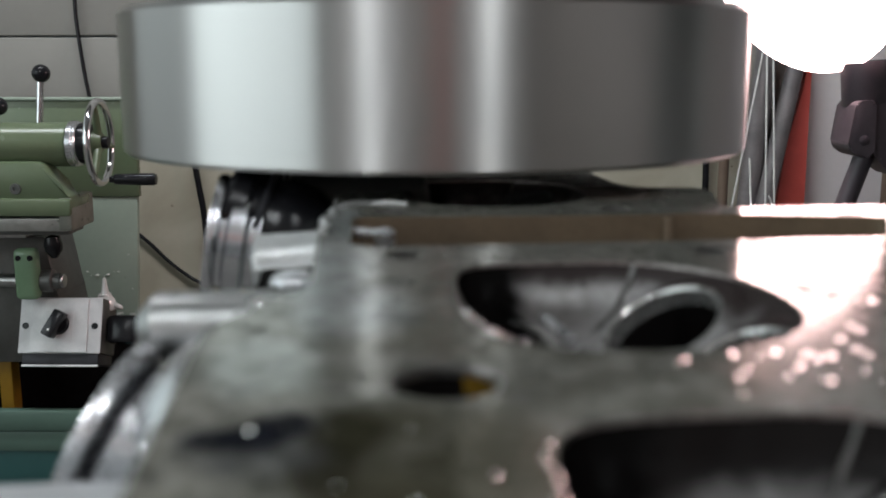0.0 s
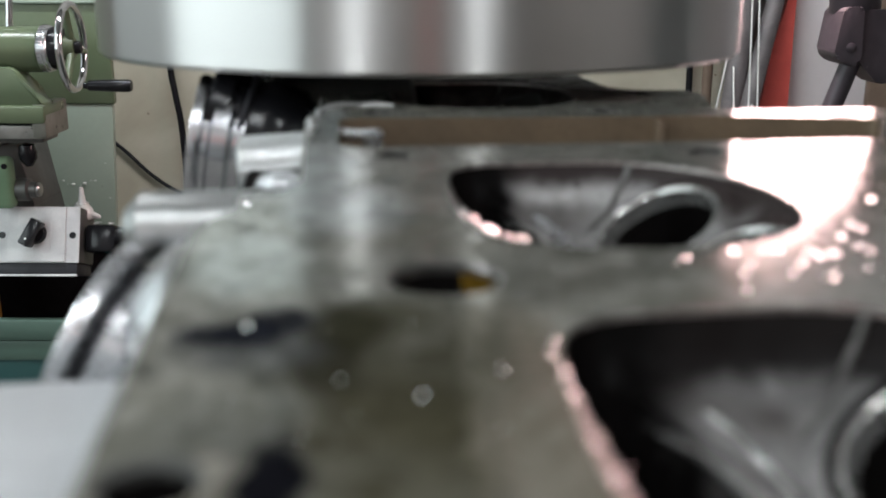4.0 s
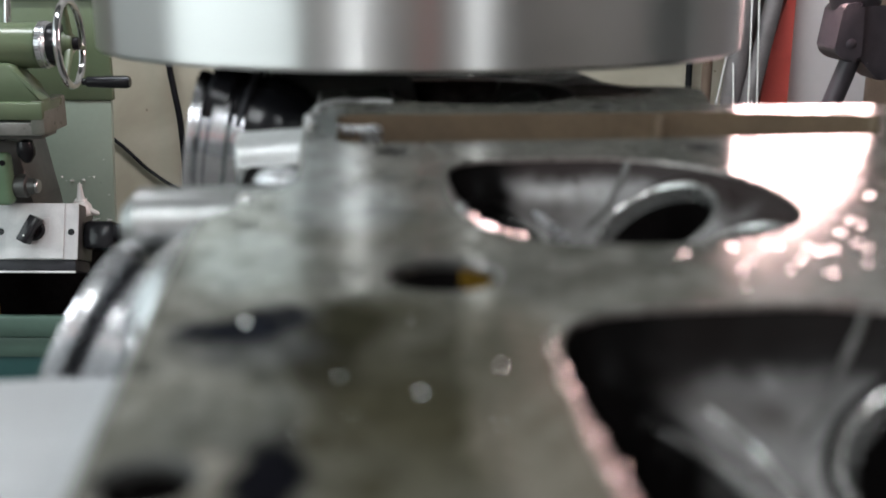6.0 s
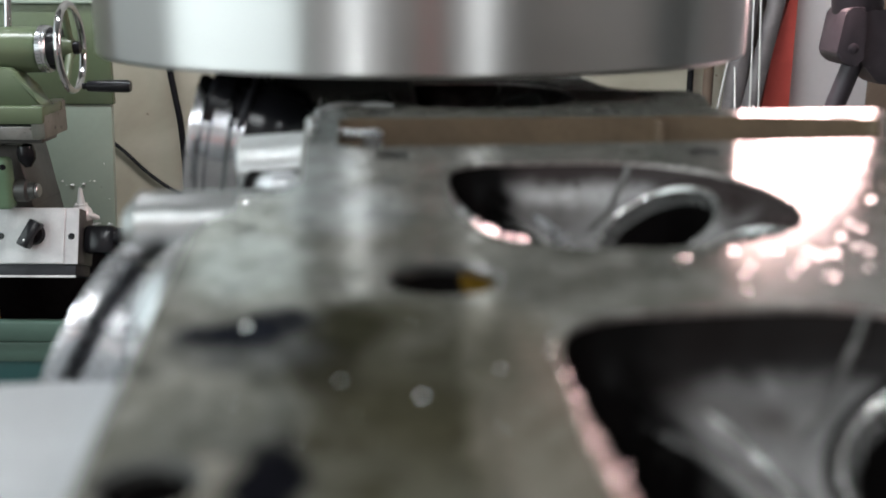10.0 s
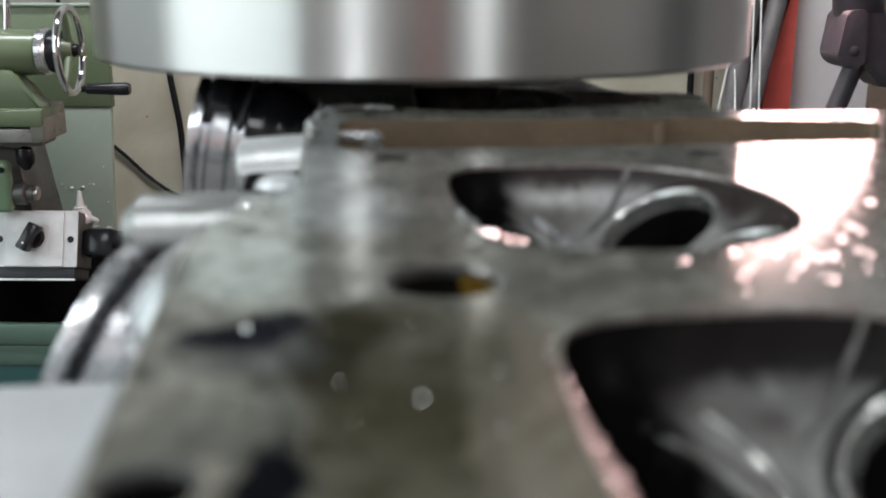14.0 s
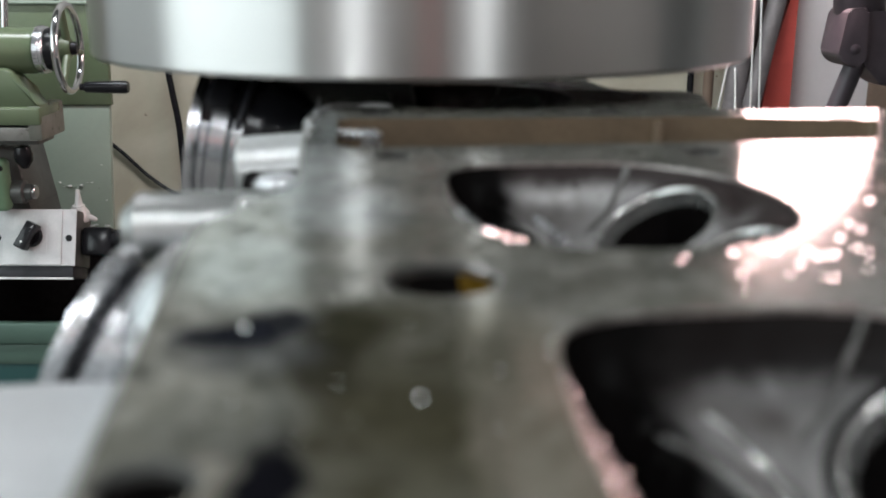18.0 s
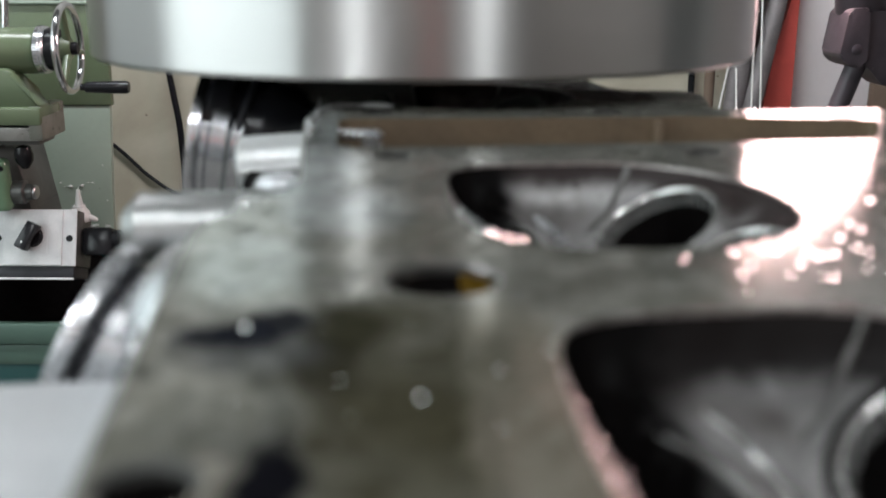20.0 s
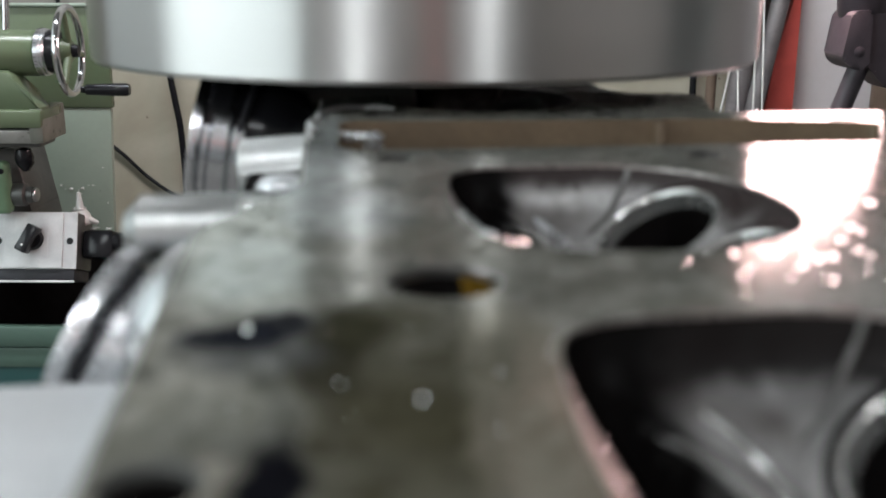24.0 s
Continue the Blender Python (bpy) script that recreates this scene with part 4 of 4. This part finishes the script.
def tailstock():
    ob = thing("tailstock", pose(0, 0, 0), "green lathe tailstock with chromed handwheel", "lathe part")
    part("barrel", lathe([(0, 0), (0.0265, 0), (0.0265, 0.311), (0.025, 0.313), (0, 0.313)], along((-0.78, LY, -0.0500), (-0.4, LY, -0.0500)), 56), GREEN, ob, "green enamelled barrel")
    dial = part("dial", lathe([(0, 0), (0.0245, 0), (0.0245, 0.001), (0.0272, 0.001), (0.0272, 0.007), (0.0262, 0.0075), (0.0262, 0.0105), (0.024, 0.0125), (0, 0.0125)], along((-0.4660, LY, -0.0490), (-0.4, LY, -0.0490)), 56), RING_STEEL, ob, "chromed graduated dial")
    for k in range(40):
        a = 2 * math.pi * k / 40
        long = 0.0058 if k % 5 == 0 else 0.0036
        bm = box((-0.00022, -0.0001, 0), (0.00022, 0.0002, long))
        bm.transform(along((-0.4650, LY, -0.0490), (-0.4, LY, -0.0490)) @ Matrix.Rotation(a, 4, "Z") @ Matrix.Translation((0, 0.0272, 0.0006)))
        part("graduation", bm, BLACK, dial, smooth=False)
    part("dial_seat", lathe([(0, 0), (0.0245, 0), (0.0250, 0.004), (0.0225, 0.014), (0, 0.014)], along((-0.4540, LY, -0.0485), (-0.4, LY, -0.0485)), 48), BLACK, ob, "black collar")
    # web and foot below the barrel
    m = Matrix.Translation((0, LY + 0.03, 0)) @ pose(0, 0, 0, 90, 0, 0)
    web = [(-0.78, -0.068), (-0.495, -0.068), (-0.4885, -0.073), (-0.4757, -0.0945), (-0.4595, -0.1095), (-0.4595, -0.1130), (-0.78, -0.1130)]
    part("web", prism(web, 0.030, 0.06, m=m, bevel=0.004), GREEN, ob, "green cast web with rounded shoulder")
    part("ledge", prism([(-0.78, -0.1113), (-0.4585, -0.1113), (-0.4598, -0.1325), (-0.78, -0.1325)], 0, 0.066, m=m, bevel=0.0035), GREEN, ob, "green moulded ledge above the foot")
    part("foot", box((-0.4760, LY - 0.0335, -0.1500), (-0.4592, LY + 0.040, -0.1108), 0.003), WORN_GREY, ob, "worn grey-brown machined foot")
    part("slide", prism([(-0.78, -0.1349), (-0.4625, -0.1349), (-0.4660, -0.1505), (-0.78, -0.1505)], 0, 0.062, m=m, bevel=0.0015), SLIDE, ob, "scraped light grey slide")
    # painted shade between ledge and slide
    part("shadow_gap", box((-0.78, LY - 0.024, -0.1352), (-0.461, LY + 0.03, -0.1322)), MATT_BLACK, ob, "black strip painting the shade in the joint")
    part("slide_base", box((-0.78, LY - 0.018, -0.157), (-0.470, LY + 0.03, -0.1503), 0.001), IRON, ob, "dark base of the slide")
    for x, z in ((-0.5248, -0.1000), (-0.60, -0.1000)):
        part("socket_screw", lathe([(0, 0.0004), (0.003, 0.0004), (0.003, 0.002), (0.0062, 0.002), (0.0066, 0.0014), (0.0066, 0)], along((x, LY - 0.03, z), (x, LY - 0.1, z)), 28), IRON, ob, "dark socket screw")
    part("lever_rod", rod((-0.5035, LY, -0.026), (-0.4985, LY, 0.028), 0.0042), CHROME, ob, "chromed clamp lever")
    part("lever_knob", lathe([(0.0107 * math.sin(a), -0.0107 * math.cos(a)) for a in (math.pi * i / 16 for i in range(17))], pose(-0.4975, LY, 0.0340), 32), BLACK, ob, "black ball knob")
    part("lever_rod", rod((-0.580, LY, -0.026), (-0.554, LY, -0.008), 0.0042), CHROME, ob)
    part("lever_knob", lathe([(0.0107 * math.sin(a), -0.0107 * math.cos(a)) for a in (math.pi * i / 16 for i in range(17))], pose(-0.5515, LY, -0.0045), 32), BLACK, ob, "black ball knob")
    handwheel(ob)
    return ob


def lathe_body():
    ob = thing("lathe_stand", pose(0, LY + 0.06, Z0), "green metalworking lathe with splash guard and drip tray", "lathe")
    z = -Z0
    m = Matrix.Translation((0, 0.14, z)) @ pose(0, 0, 0, 90, 0, 0)
    # tall guard panel behind, its lower part pale and narrowing downward
    guard = part("splash_guard", prism([(-1.2, -0.1375), (-0.4495, -0.1375), (-0.4495, -0.004), (-0.4585, 0.0), (-1.2, 0.0)], 0, 0.012, m=m, bevel=0.002), GREEN, ob, "dark green splash guard")
    part("guard_lip", rod((-1.2, 0.126, z - 0.002), (-0.4515, 0.126, z - 0.002), 0.0026), PALE_GREEN, guard)
    part("guard_skirt", prism([(-0.60, -0.138), (-0.453, -0.138), (-0.466, -0.40), (-0.56, -0.40)], 0, 0.010, m=m, bevel=0.001), PALE_GREEN, guard, "pale grey-green lower guard panel")
    part("bed_way", box((-1.2, -0.05, z - 0.166), (-0.535, 0.07, z - 0.157), 0.002), STEEL, ob, "worn steel bed way")
    part("bed_web", prism([(-1.2, -0.1665), (-0.521, -0.1665), (-0.508, -0.245), (-0.494, -0.33), (-1.2, -0.33)], 0, 0.09, m=Matrix.Translation((0, 0.06, z)) @ pose(0, 0, 0, 90, 0, 0), bevel=0.002), IRON, ob, "dark oily iron web of the bed")
    part("bracket", box((-0.546, -0.069, z - 0.240), (-0.517, -0.05, z - 0.176), 0.007, 4), MID_GREEN, ob, "glossy green bracket with a screw")
    for x in (-0.538, -0.5235):
        part("bracket_screw", lathe([(0, 0), (0.0034, 0), (0.0034, 0.002), (0, 0.002)], along((x, -0.0685, z - 0.187), (x, -0.08, z - 0.187)), 20), BLACK, ob)
    part("lock_nut", lathe([(0, 0), (0.009, 0), (0.009, 0.008), (0.006, 0.009), (0.006, 0.014), (0, 0.014)], along((-0.512, -0.031, z - 0.222), (-0.512, -0.06, z - 0.222)), 6), STEEL, ob, "hexagon steel nut")
    part("stop_collar", lathe([(0, 0), (0.013, 0), (0.014, 0.003), (0.014, 0.016), (0.010, 0.018), (0.010, 0.026), (0, 0.026)], along((-0.520, -0.05, z - 0.219), (-0.46, -0.05, z - 0.219)), 32), IRON, ob, "steel lead screw collar")
    part("lead_screw", rod((-1.2, -0.05, z - 0.219), (-0.49, -0.05, z - 0.219), 0.0085), STEEL, ob, "steel lead screw")
    part("knuckle", lathe([(0, 0), (0.009, 0.003), (0.0112, 0.012), (0.0105, 0.020), (0.004, 0.029), (0, 0.029)], along((-0.5, -0.055, z - 0.160), (-0.498, -0.055, z - 0.21)), 24), BLACK, ob, "black pointed knob")
    tray = part("drip_tray", box((-1.2, -0.046, z - 0.60), (-0.46, 0.14, z - 0.44), 0.004), TEAL, ob, "teal drip tray and cabinet")
    # black floor and back panel paint the shade inside the lathe stand
    part("tray_floor", box((-1.19, -0.04, z - 0.4405), (-0.47, 0.13, z - 0.436)), MATT_BLACK, tray, "tray floor painted black as shade")
    part("back_panel", box((-1.2, 0.10, z - 0.436), (-0.462, 0.12, z - 0.31), 0.002), MATT_BLACK, ob, "black panel painting the dark interior of the stand")
    part("tray_lip", box((-1.2, -0.060, z - 0.412), (-0.45, -0.046, z - 0.384), 0.004), LIP_GREEN, tray, "green tray lip")
    part("tray_bead", box((-1.2, -0.057, z - 0.4395), (-0.452, -0.0458, z - 0.4125), 0.003), LIP_GREEN, tray, "darker green bead under the tray lip")
    part("cabinet", box((-1.2, -0.04, 0), (-0.5, 0.14, z - 0.602), 0.006), TEAL, ob)
    for x in (-0.612,):
        part("brace", box((x - 0.009, 0.03, z - 0.436), (x + 0.009, 0.055, z - 0.31), 0.002), YELLOW, ob, "yellow painted brace")
    return ob


def switch_box():
    ob = thing("switch_box", pose(-0.5, LY + 0.036, -0.3225, -20), "light grey steel switch box with a black rotary knob", "switch")
    y = -0.045
    part("case", box((-0.0495, y + 0.0045, 0.0004), (0.0522, 0.012, 0.0692), 0.002), IRON, ob, "dark steel case behind the cover")
    part("cover", box((-0.050, y + 0.002, 0), (0.0525, y + 0.0044, 0.0695), 0.0008), BOX_GREY, ob, "light grey cover")
    part("plate", box((-0.0350, y - 0.0005, 0.0012), (0.0360, y + 0.0030, 0.0683), 0.0006), BOX_GREY, ob, "brushed front plate")
    part("dial_plate", box((-0.0185, y - 0.0012, 0.0145), (0.0185, y, 0.0515), 0.0004), BOX_GREY, ob)
    k = part("knob", lathe([(0, 0), (0.0135, 0), (0.0135, 0.003), (0.0115, 0.006), (0, 0.006)], along((0, y - 0.001, 0.036), (0, y - 0.03, 0.036)), 36), BLACK, ob, "black rotary switch knob")
    bm = box((-0.0072, -0.0180, 0.004), (0.0072, 0.0165, 0.021), 0.002)
    bm.transform(along((0, y - 0.001, 0.036), (0, y - 0.03, 0.036)) @ pose(0, 0, 0, 0, 0, -28))
    part("knob_bar", bm, BLACK, k)
    part("pointer_dot", lathe([(0, 0), (0.0014, 0), (0.0012, 0.0004), (0, 0.0004)], along((-0.0045, y - 0.0218, 0.0275), (-0.0045, y - 0.03, 0.0275)), 16), WHITE, k, "white pointer dot")
    for x in (-0.0425, 0.0442):
        part("cover_screw", lathe([(0, 0), (0.0042, 0), (0.0038, 0.0012), (0, 0.0012)], along((x, y + 0.002, 0.034), (x, y - 0.01, 0.034)), 20), BLACK, ob, "black cover screw")
    part("base_strip", box((-0.045, y + 0.004, -0.0135), (0.05, 0.010, -0.0002), 0.001), RUBBER, ob, "black mounting strip")
    part("strip_edge", box((-0.045, y + 0.0036, -0.0165), (0.05, y + 0.0066, -0.0138), 0.0006), BOX_GREY, ob, "thin pale strip edge")
    part("junction", box((0.0528, -0.028, 0.014), (0.092, 0.01, 0.050), 0.006), BLACK, ob, "black cable junction")
    part("cable_gland", lathe([(0, 0), (0.012, 0), (0.012, 0.008), (0.009, 0.010), (0.0105, 0.022), (0.0085, 0.038), (0, 0.038)], along((0.090, -0.015, 0.036), (0.14, -0.015, 0.033)), 28), BLACK, ob, "black cable gland")
    return ob


# ---- right hand side ----
def work_lamp():
    c = Vector((0.3585, 1.10, 0.1320))
    n = Vector((-0.829, -0.622, -0.513)).normalized()
    m = along(c, c + n) @ Matrix.Diagonal((1.10, 1.10, 1, 1))
    ob = thing("work_lamp", Matrix(), "black jointed work lamp with a glaring white face", "lamp")
    part("shade", lathe([(0.0985, -0.005), (0.099, -0.006), (0.099, -0.02), (0.08, -0.085), (0.05, -0.12), (0, -0.125), (0, -0.12), (0.048, -0.115), (0.077, -0.08), (0.097, -0.018)], m, 64), RIM_DARK, ob, "black lamp shade")
    part("lens", lathe([(0, 0.004), (0.06, 0.0035), (0.10, 0.0), (0.10, -0.004), (0, -0.004)], m, 64), LAMP_FACE, ob, "glowing white lens")
    mm = Matrix.Translation((0, 1.135, 0)) @ pose(0, 0, 0, 90, 0, 0)
    part("cheek", prism(rounded([(0.417, 0.004), (0.438, 0.006), (0.440, -0.055), (0.425, -0.056), (0.4105, -0.045)], 0.006, 4), 0, 0.055, m=mm, bevel=0.003), RIM_DARK, ob, "black hinge cheek")
    part("bracket", prism(rounded([(0.434, 0.002), (0.474, 0.002), (0.481, -0.072), (0.462, -0.076), (0.438, -0.050)], 0.006, 4), 0.004, 0.050, m=mm, bevel=0.003), RIM_DARK, ob, "black hinge bracket")
    part("swivel", lathe([(0, 0), (0.022, 0), (0.026, 0.006), (0.026, 0.05), (0, 0.05)], along((0.440, 1.11, -0.004), (0.434, 1.11, 0.06)), 40), RIM_DARK, ob, "black swivel barrel")
    part("hinge_knob", lathe([(0, 0), (0.0095, 0), (0.009, 0.005), (0.005, 0.0085), (0, 0.0095)], along((0.428, 1.088, -0.037), (0.427, 1.0, -0.035)), 32), RIM_DARK, ob, "round hinge knob")
    part("arm", rod((0.4410, 1.10, -0.040), (0.409, 1.10, -0.14), 0.0105), RIM_DARK, ob, "dark lamp arm")
    part("pole", rod((0.409, 1.10, -0.14), (0.39, 1.12, Z0 + 0.03), 0.0105), RIM_DARK, ob)
    part("foot", lathe([(0, 0), (0.14, 0), (0.14, 0.02), (0.13, 0.03), (0, 0.03)], pose(0.39, 1.12, Z0), 48), RIM_DARK, ob)
    return ob


def squeeze_bottle():
    ob = thing("squeeze_bottle", pose(-0.4565, LY + 0.052, -0.2650), "small white plastic bottle with a nozzle on the switch box", "bottle")
    part("bottle", lathe([(0, 0), (0.013, 0), (0.014, 0.003), (0.012, 0.012), (0.0065, 0.019), (0, 0.019)], None, 28), WHITE, ob)
    part("nozzle", lathe([(0, 0.019), (0.0055, 0.019), (0.0045, 0.024), (0.0022, 0.040), (0, 0.041)], None, 20), WHITE, ob, "white tapered nozzle")
    # slanted lobe shaped to fit the heap in the camera's view
    part("side_spill", rod((-0.008, 0, 0.012), (0.0225, -0.002, 0.0015), 0.0065, 0.002, 16, r2=0.003), WHITE, ob, "white slanted spill beside the bottle")
    part("cap_ring", torus(pose(0, 0, 0.0195), 0.0068, 0.0012, 24, 8), WHITE, ob)
    return ob


def metal_shavings():
    """Curled shavings that lie on the switch box and its cable junction."""
    rnd = random.Random(11)
    for x, y, z, r in ((0.066, -0.020, 0.0508, 0.0035), (0.080, -0.012, 0.0508, 0.0025), (0.046, -0.030, 0.0703, 0.003), (0.060, -0.008, 0.0508, 0.0022)):
        a = rnd.uniform(0, 6)
        pts = [(x + r * (1 + 0.12 * k) * math.cos(a + k * 0.9), y + r * (1 + 0.12 * k) * math.sin(a + k * 0.9), z + 0.0005 * k) for k in range(7)]
        ob = part("metal_shaving", pipe(pts, 0.0006, 6), LIGHT_CAST)
        ob.matrix_world = pose(-0.5, LY + 0.036, -0.3225, -20)
        tagged(ob, "thin bright curled metal shaving on the switch box", "shaving", "shavings on the switch box")


def guard_specks():
    """Bright chips that stick to the oily lower panel of the splash guard."""
    rnd = random.Random(23)
    y = LY + 0.1892
    spots = [(-0.5162, -0.2496, 0.0042), (-0.5004, -0.2482, 0.0036), (-0.5301, -0.2444, 0.0020), (-0.4857, -0.2442, 0.0018)]
    spots += [(rnd.uniform(-0.53, -0.465), rnd.uniform(-0.30, -0.215), rnd.uniform(0.0006, 0.0014)) for k in range(10)]
    for x, z, size in spots:
        bm = bmesh.new()
        n = 7
        rim = [(x + size * rnd.uniform(0.5, 1.1) * math.cos(2 * math.pi * k / n), z + 0.6 * size * rnd.uniform(0.4, 1.1) * math.sin(2 * math.pi * k / n)) for k in range(n)]
        back = [bm.verts.new((a, y + 0.0008, b)) for a, b in rim]
        front = [bm.verts.new((x + (a - x) * 0.7, y - size * 0.3, z + (b - z) * 0.7)) for a, b in rim]
        bm.faces.new(front)
        bm.faces.new(back[::-1])
        for k in range(n):
            bm.faces.new((back[k], back[(k + 1) % n], front[(k + 1) % n], front[k]))
        ob = part("metal_chip", bm, WHITE, smooth=False)
        tagged(ob, "small bright metal chip stuck to the oily guard panel", "chip", "chips on the guard panel")


def red_cylinder():
    # added out of view, placed so that the cutter mirrors a red streak
    ob = part("red_cylinder", lathe([(0, 0), (0.088, 0), (0.090, 0.01), (0.090, 1.20), (0.080, 1.28), (0.050, 1.33), (0.016, 1.35), (0.015, 1.41), (0, 1.41)], pose(0.128, -1.55, Z0), 48), RED)
    tagged(ob, "unseen red cylinder added for the red streak on the cutter", "gas cylinder")


def leaning_bars():
    y = 1.66
    def bar(name, p, q, r, mat, label, cat, group=""):
        d = (Vector(q) - Vector(p)).normalized()
        foot = Vector(p) + d * ((Z0 + 0.005 - p[2]) / d.z)
        head_ = Vector(q)
        ob = part(name, rod(foot, head_, r), mat)
        tagged(ob, label, cat, group)
    for (xa, za), (xb, zb) in (((0.4325, -0.1705), (0.4940, 0.14)), ((0.4610, -0.176), (0.4675, -0.085)), ((0.4823, -0.130), (0.4845, 0.16)), ((0.4925, -0.081), (0.4920, 0.17)), ((0.4941, -0.176), (0.4942, -0.148))):
        bar("welding_rod", (xa, y - 0.05, za), (xb, y, zb), 0.0016, WHITE, "thin bright steel rod leaning on the wall", "rod", "rods leaning on the wall")
    bar("conduit", (0.410, Y1 - 0.016, -0.17), (0.408, Y1 - 0.016, -0.02), 0.0055, BLACK, "black conduit on the wall", "conduit")
    bar("wooden_post", (0.433, y + 0.02, -0.17), (0.433, y + 0.02, 0.05), 0.0085, WOOD, "brown wooden stick against the wall", "stick")
    bar("steel_bar", (0.470, y, -0.176), (0.500, y, 0.20), 0.017, GREY_STEEL, "dark grey steel bar leaning on the wall", "bar", "bars leaning on the wall")
    bar("steel_bar", (0.492, y - 0.02, -0.176), (0.537, y - 0.0, 0.05), 0.014, GREY_STEEL, "dark grey steel bar leaning on the wall", "bar", "bars leaning on the wall")
    bar("steel_bar", (0.478, y + 0.03, -0.176), (0.52, y + 0.04, 0.22), 0.014, GREY_STEEL, "dark grey steel bar leaning on the wall", "bar", "bars leaning on the wall")
    ob = part("red_tube", prism([(0.511, -0.95), (0.566, -0.95), (0.566, -0.2), (0.565, -0.05), (0.565, 0.05), (0.562, 0.075), (0.557, 0.075), (0.552, 0.0), (0.533, -0.08), (0.517, -0.2)], 0, 0.02,
                                m=Matrix.Translation((0, y + 0.03, 0)) @ pose(0, 0, 0, 90, 0, 0), bevel=0.006), RED)
    tagged(ob, "red painted tapering metal stand beside the bars", "stand")


def board_leg():
    ob = part("wooden_board", box((0.668, 1.60, Z0), (0.760, 1.62, 0.35), 0.003), WOOD)
    tagged(ob, "brown wooden board standing against the wall", "board")


def cables():
    y = Y1 - 0.008
    ob = part("wall_cable", pipe([(-0.60, y, -0.212), (-0.545, y, -0.256), (-0.503, y, -0.297), (-0.455, y, -0.330), (-0.40, y, -0.345), (-0.36, y, -0.43), (-0.35, y, -0.95)], 0.0033), BLACK)
    tagged(ob, "thin black cable sagging along the cream wall", "cable", "wall cables")
    ob = part("wall_cable", pipe([(-0.623, y - 0.018, 0.30), (-0.637, y - 0.018, 0.16), (-0.633, y - 0.018, 0.07), (-0.621, y - 0.018, -0.02), (-0.603, y - 0.018, -0.10)], 0.0033), BLACK)
    tagged(ob, "black cable hanging down the wall boards", "cable", "wall cables")
    ob = part("wall_cable", pipe([(-0.454, y - 0.02, 0.0), (-0.451, y - 0.02, -0.11), (-0.445, y - 0.02, -0.16), (-0.437, y - 0.02, -0.23), (-0.434, y - 0.02, -0.4), (-0.434, y - 0.02, -0.95)], 0.0054), BLACK)
    tagged(ob, "thick black cable hanging beside the lathe", "cable", "wall cables")


def rubber_boot():
    """The black rubber boot on the far stub; it also stands in for the rings' dark reflections."""
    ob = thing("rubber_boot", fed(0, HEAD_TURN), "black rubber boot and hose behind the far outlet", "hose")
    m = along((-0.0385, 0.3430, -0.0060), (-0.010, 0.3425, -0.0165))
    part("boot", lathe([(0, 0), (0.0175, 0), (0.0190, 0.0015), (0.0190, 0.007), (0.0172, 0.009), (0.0172, 0.016), (0.0186, 0.018), (0.0186, 0.029), (0.016, 0.033), (0.016, 0.06), (0, 0.06)], m, 56), BLACK, ob)
    part("clip", torus(m @ pose(0, 0, 0.0125), 0.0176, 0.0010, 64, 8), RUBBER, ob, "black clip round the boot")
    part("hose", rod((-0.016, 0.352, -0.0100), (0.030, 0.362, -0.0085), 0.0165), IRON, ob, "dark grey hose end")
    return ob


room()
for tx, ty, tz, turn, gain in TUBES:
    ceiling_light(pose(tx, ty, Z1 - 0.05, 0, 0, turn))
HEAD = cylinder_head()
CUTTER = cutter()
milling_machine()
PLATE = mounting_plate()
BLOCK = side_block()
BOOT = rubber_boot()
tailstock()
lathe_body()
switch_box()
CHIPS = metal_chips()
work_lamp()
squeeze_bottle()
metal_shavings()
guard_specks()
red_cylinder()
leaning_bars()
board_leg()
cables()


def motions():
    for ob, turn in ((HEAD, HEAD_TURN), (PLATE, 0), (BLOCK, HEAD_TURN), (BOOT, HEAD_TURN), (CHIPS, 0)):
        walk(ob, [(t, fed(t, turn)) for t in (0, 6, 12, 18, 24)])
    walk(CUTTER, [(k / 15, pose(*DISC, 0, 0, -80 * k)) for k in range(361)])


motions()
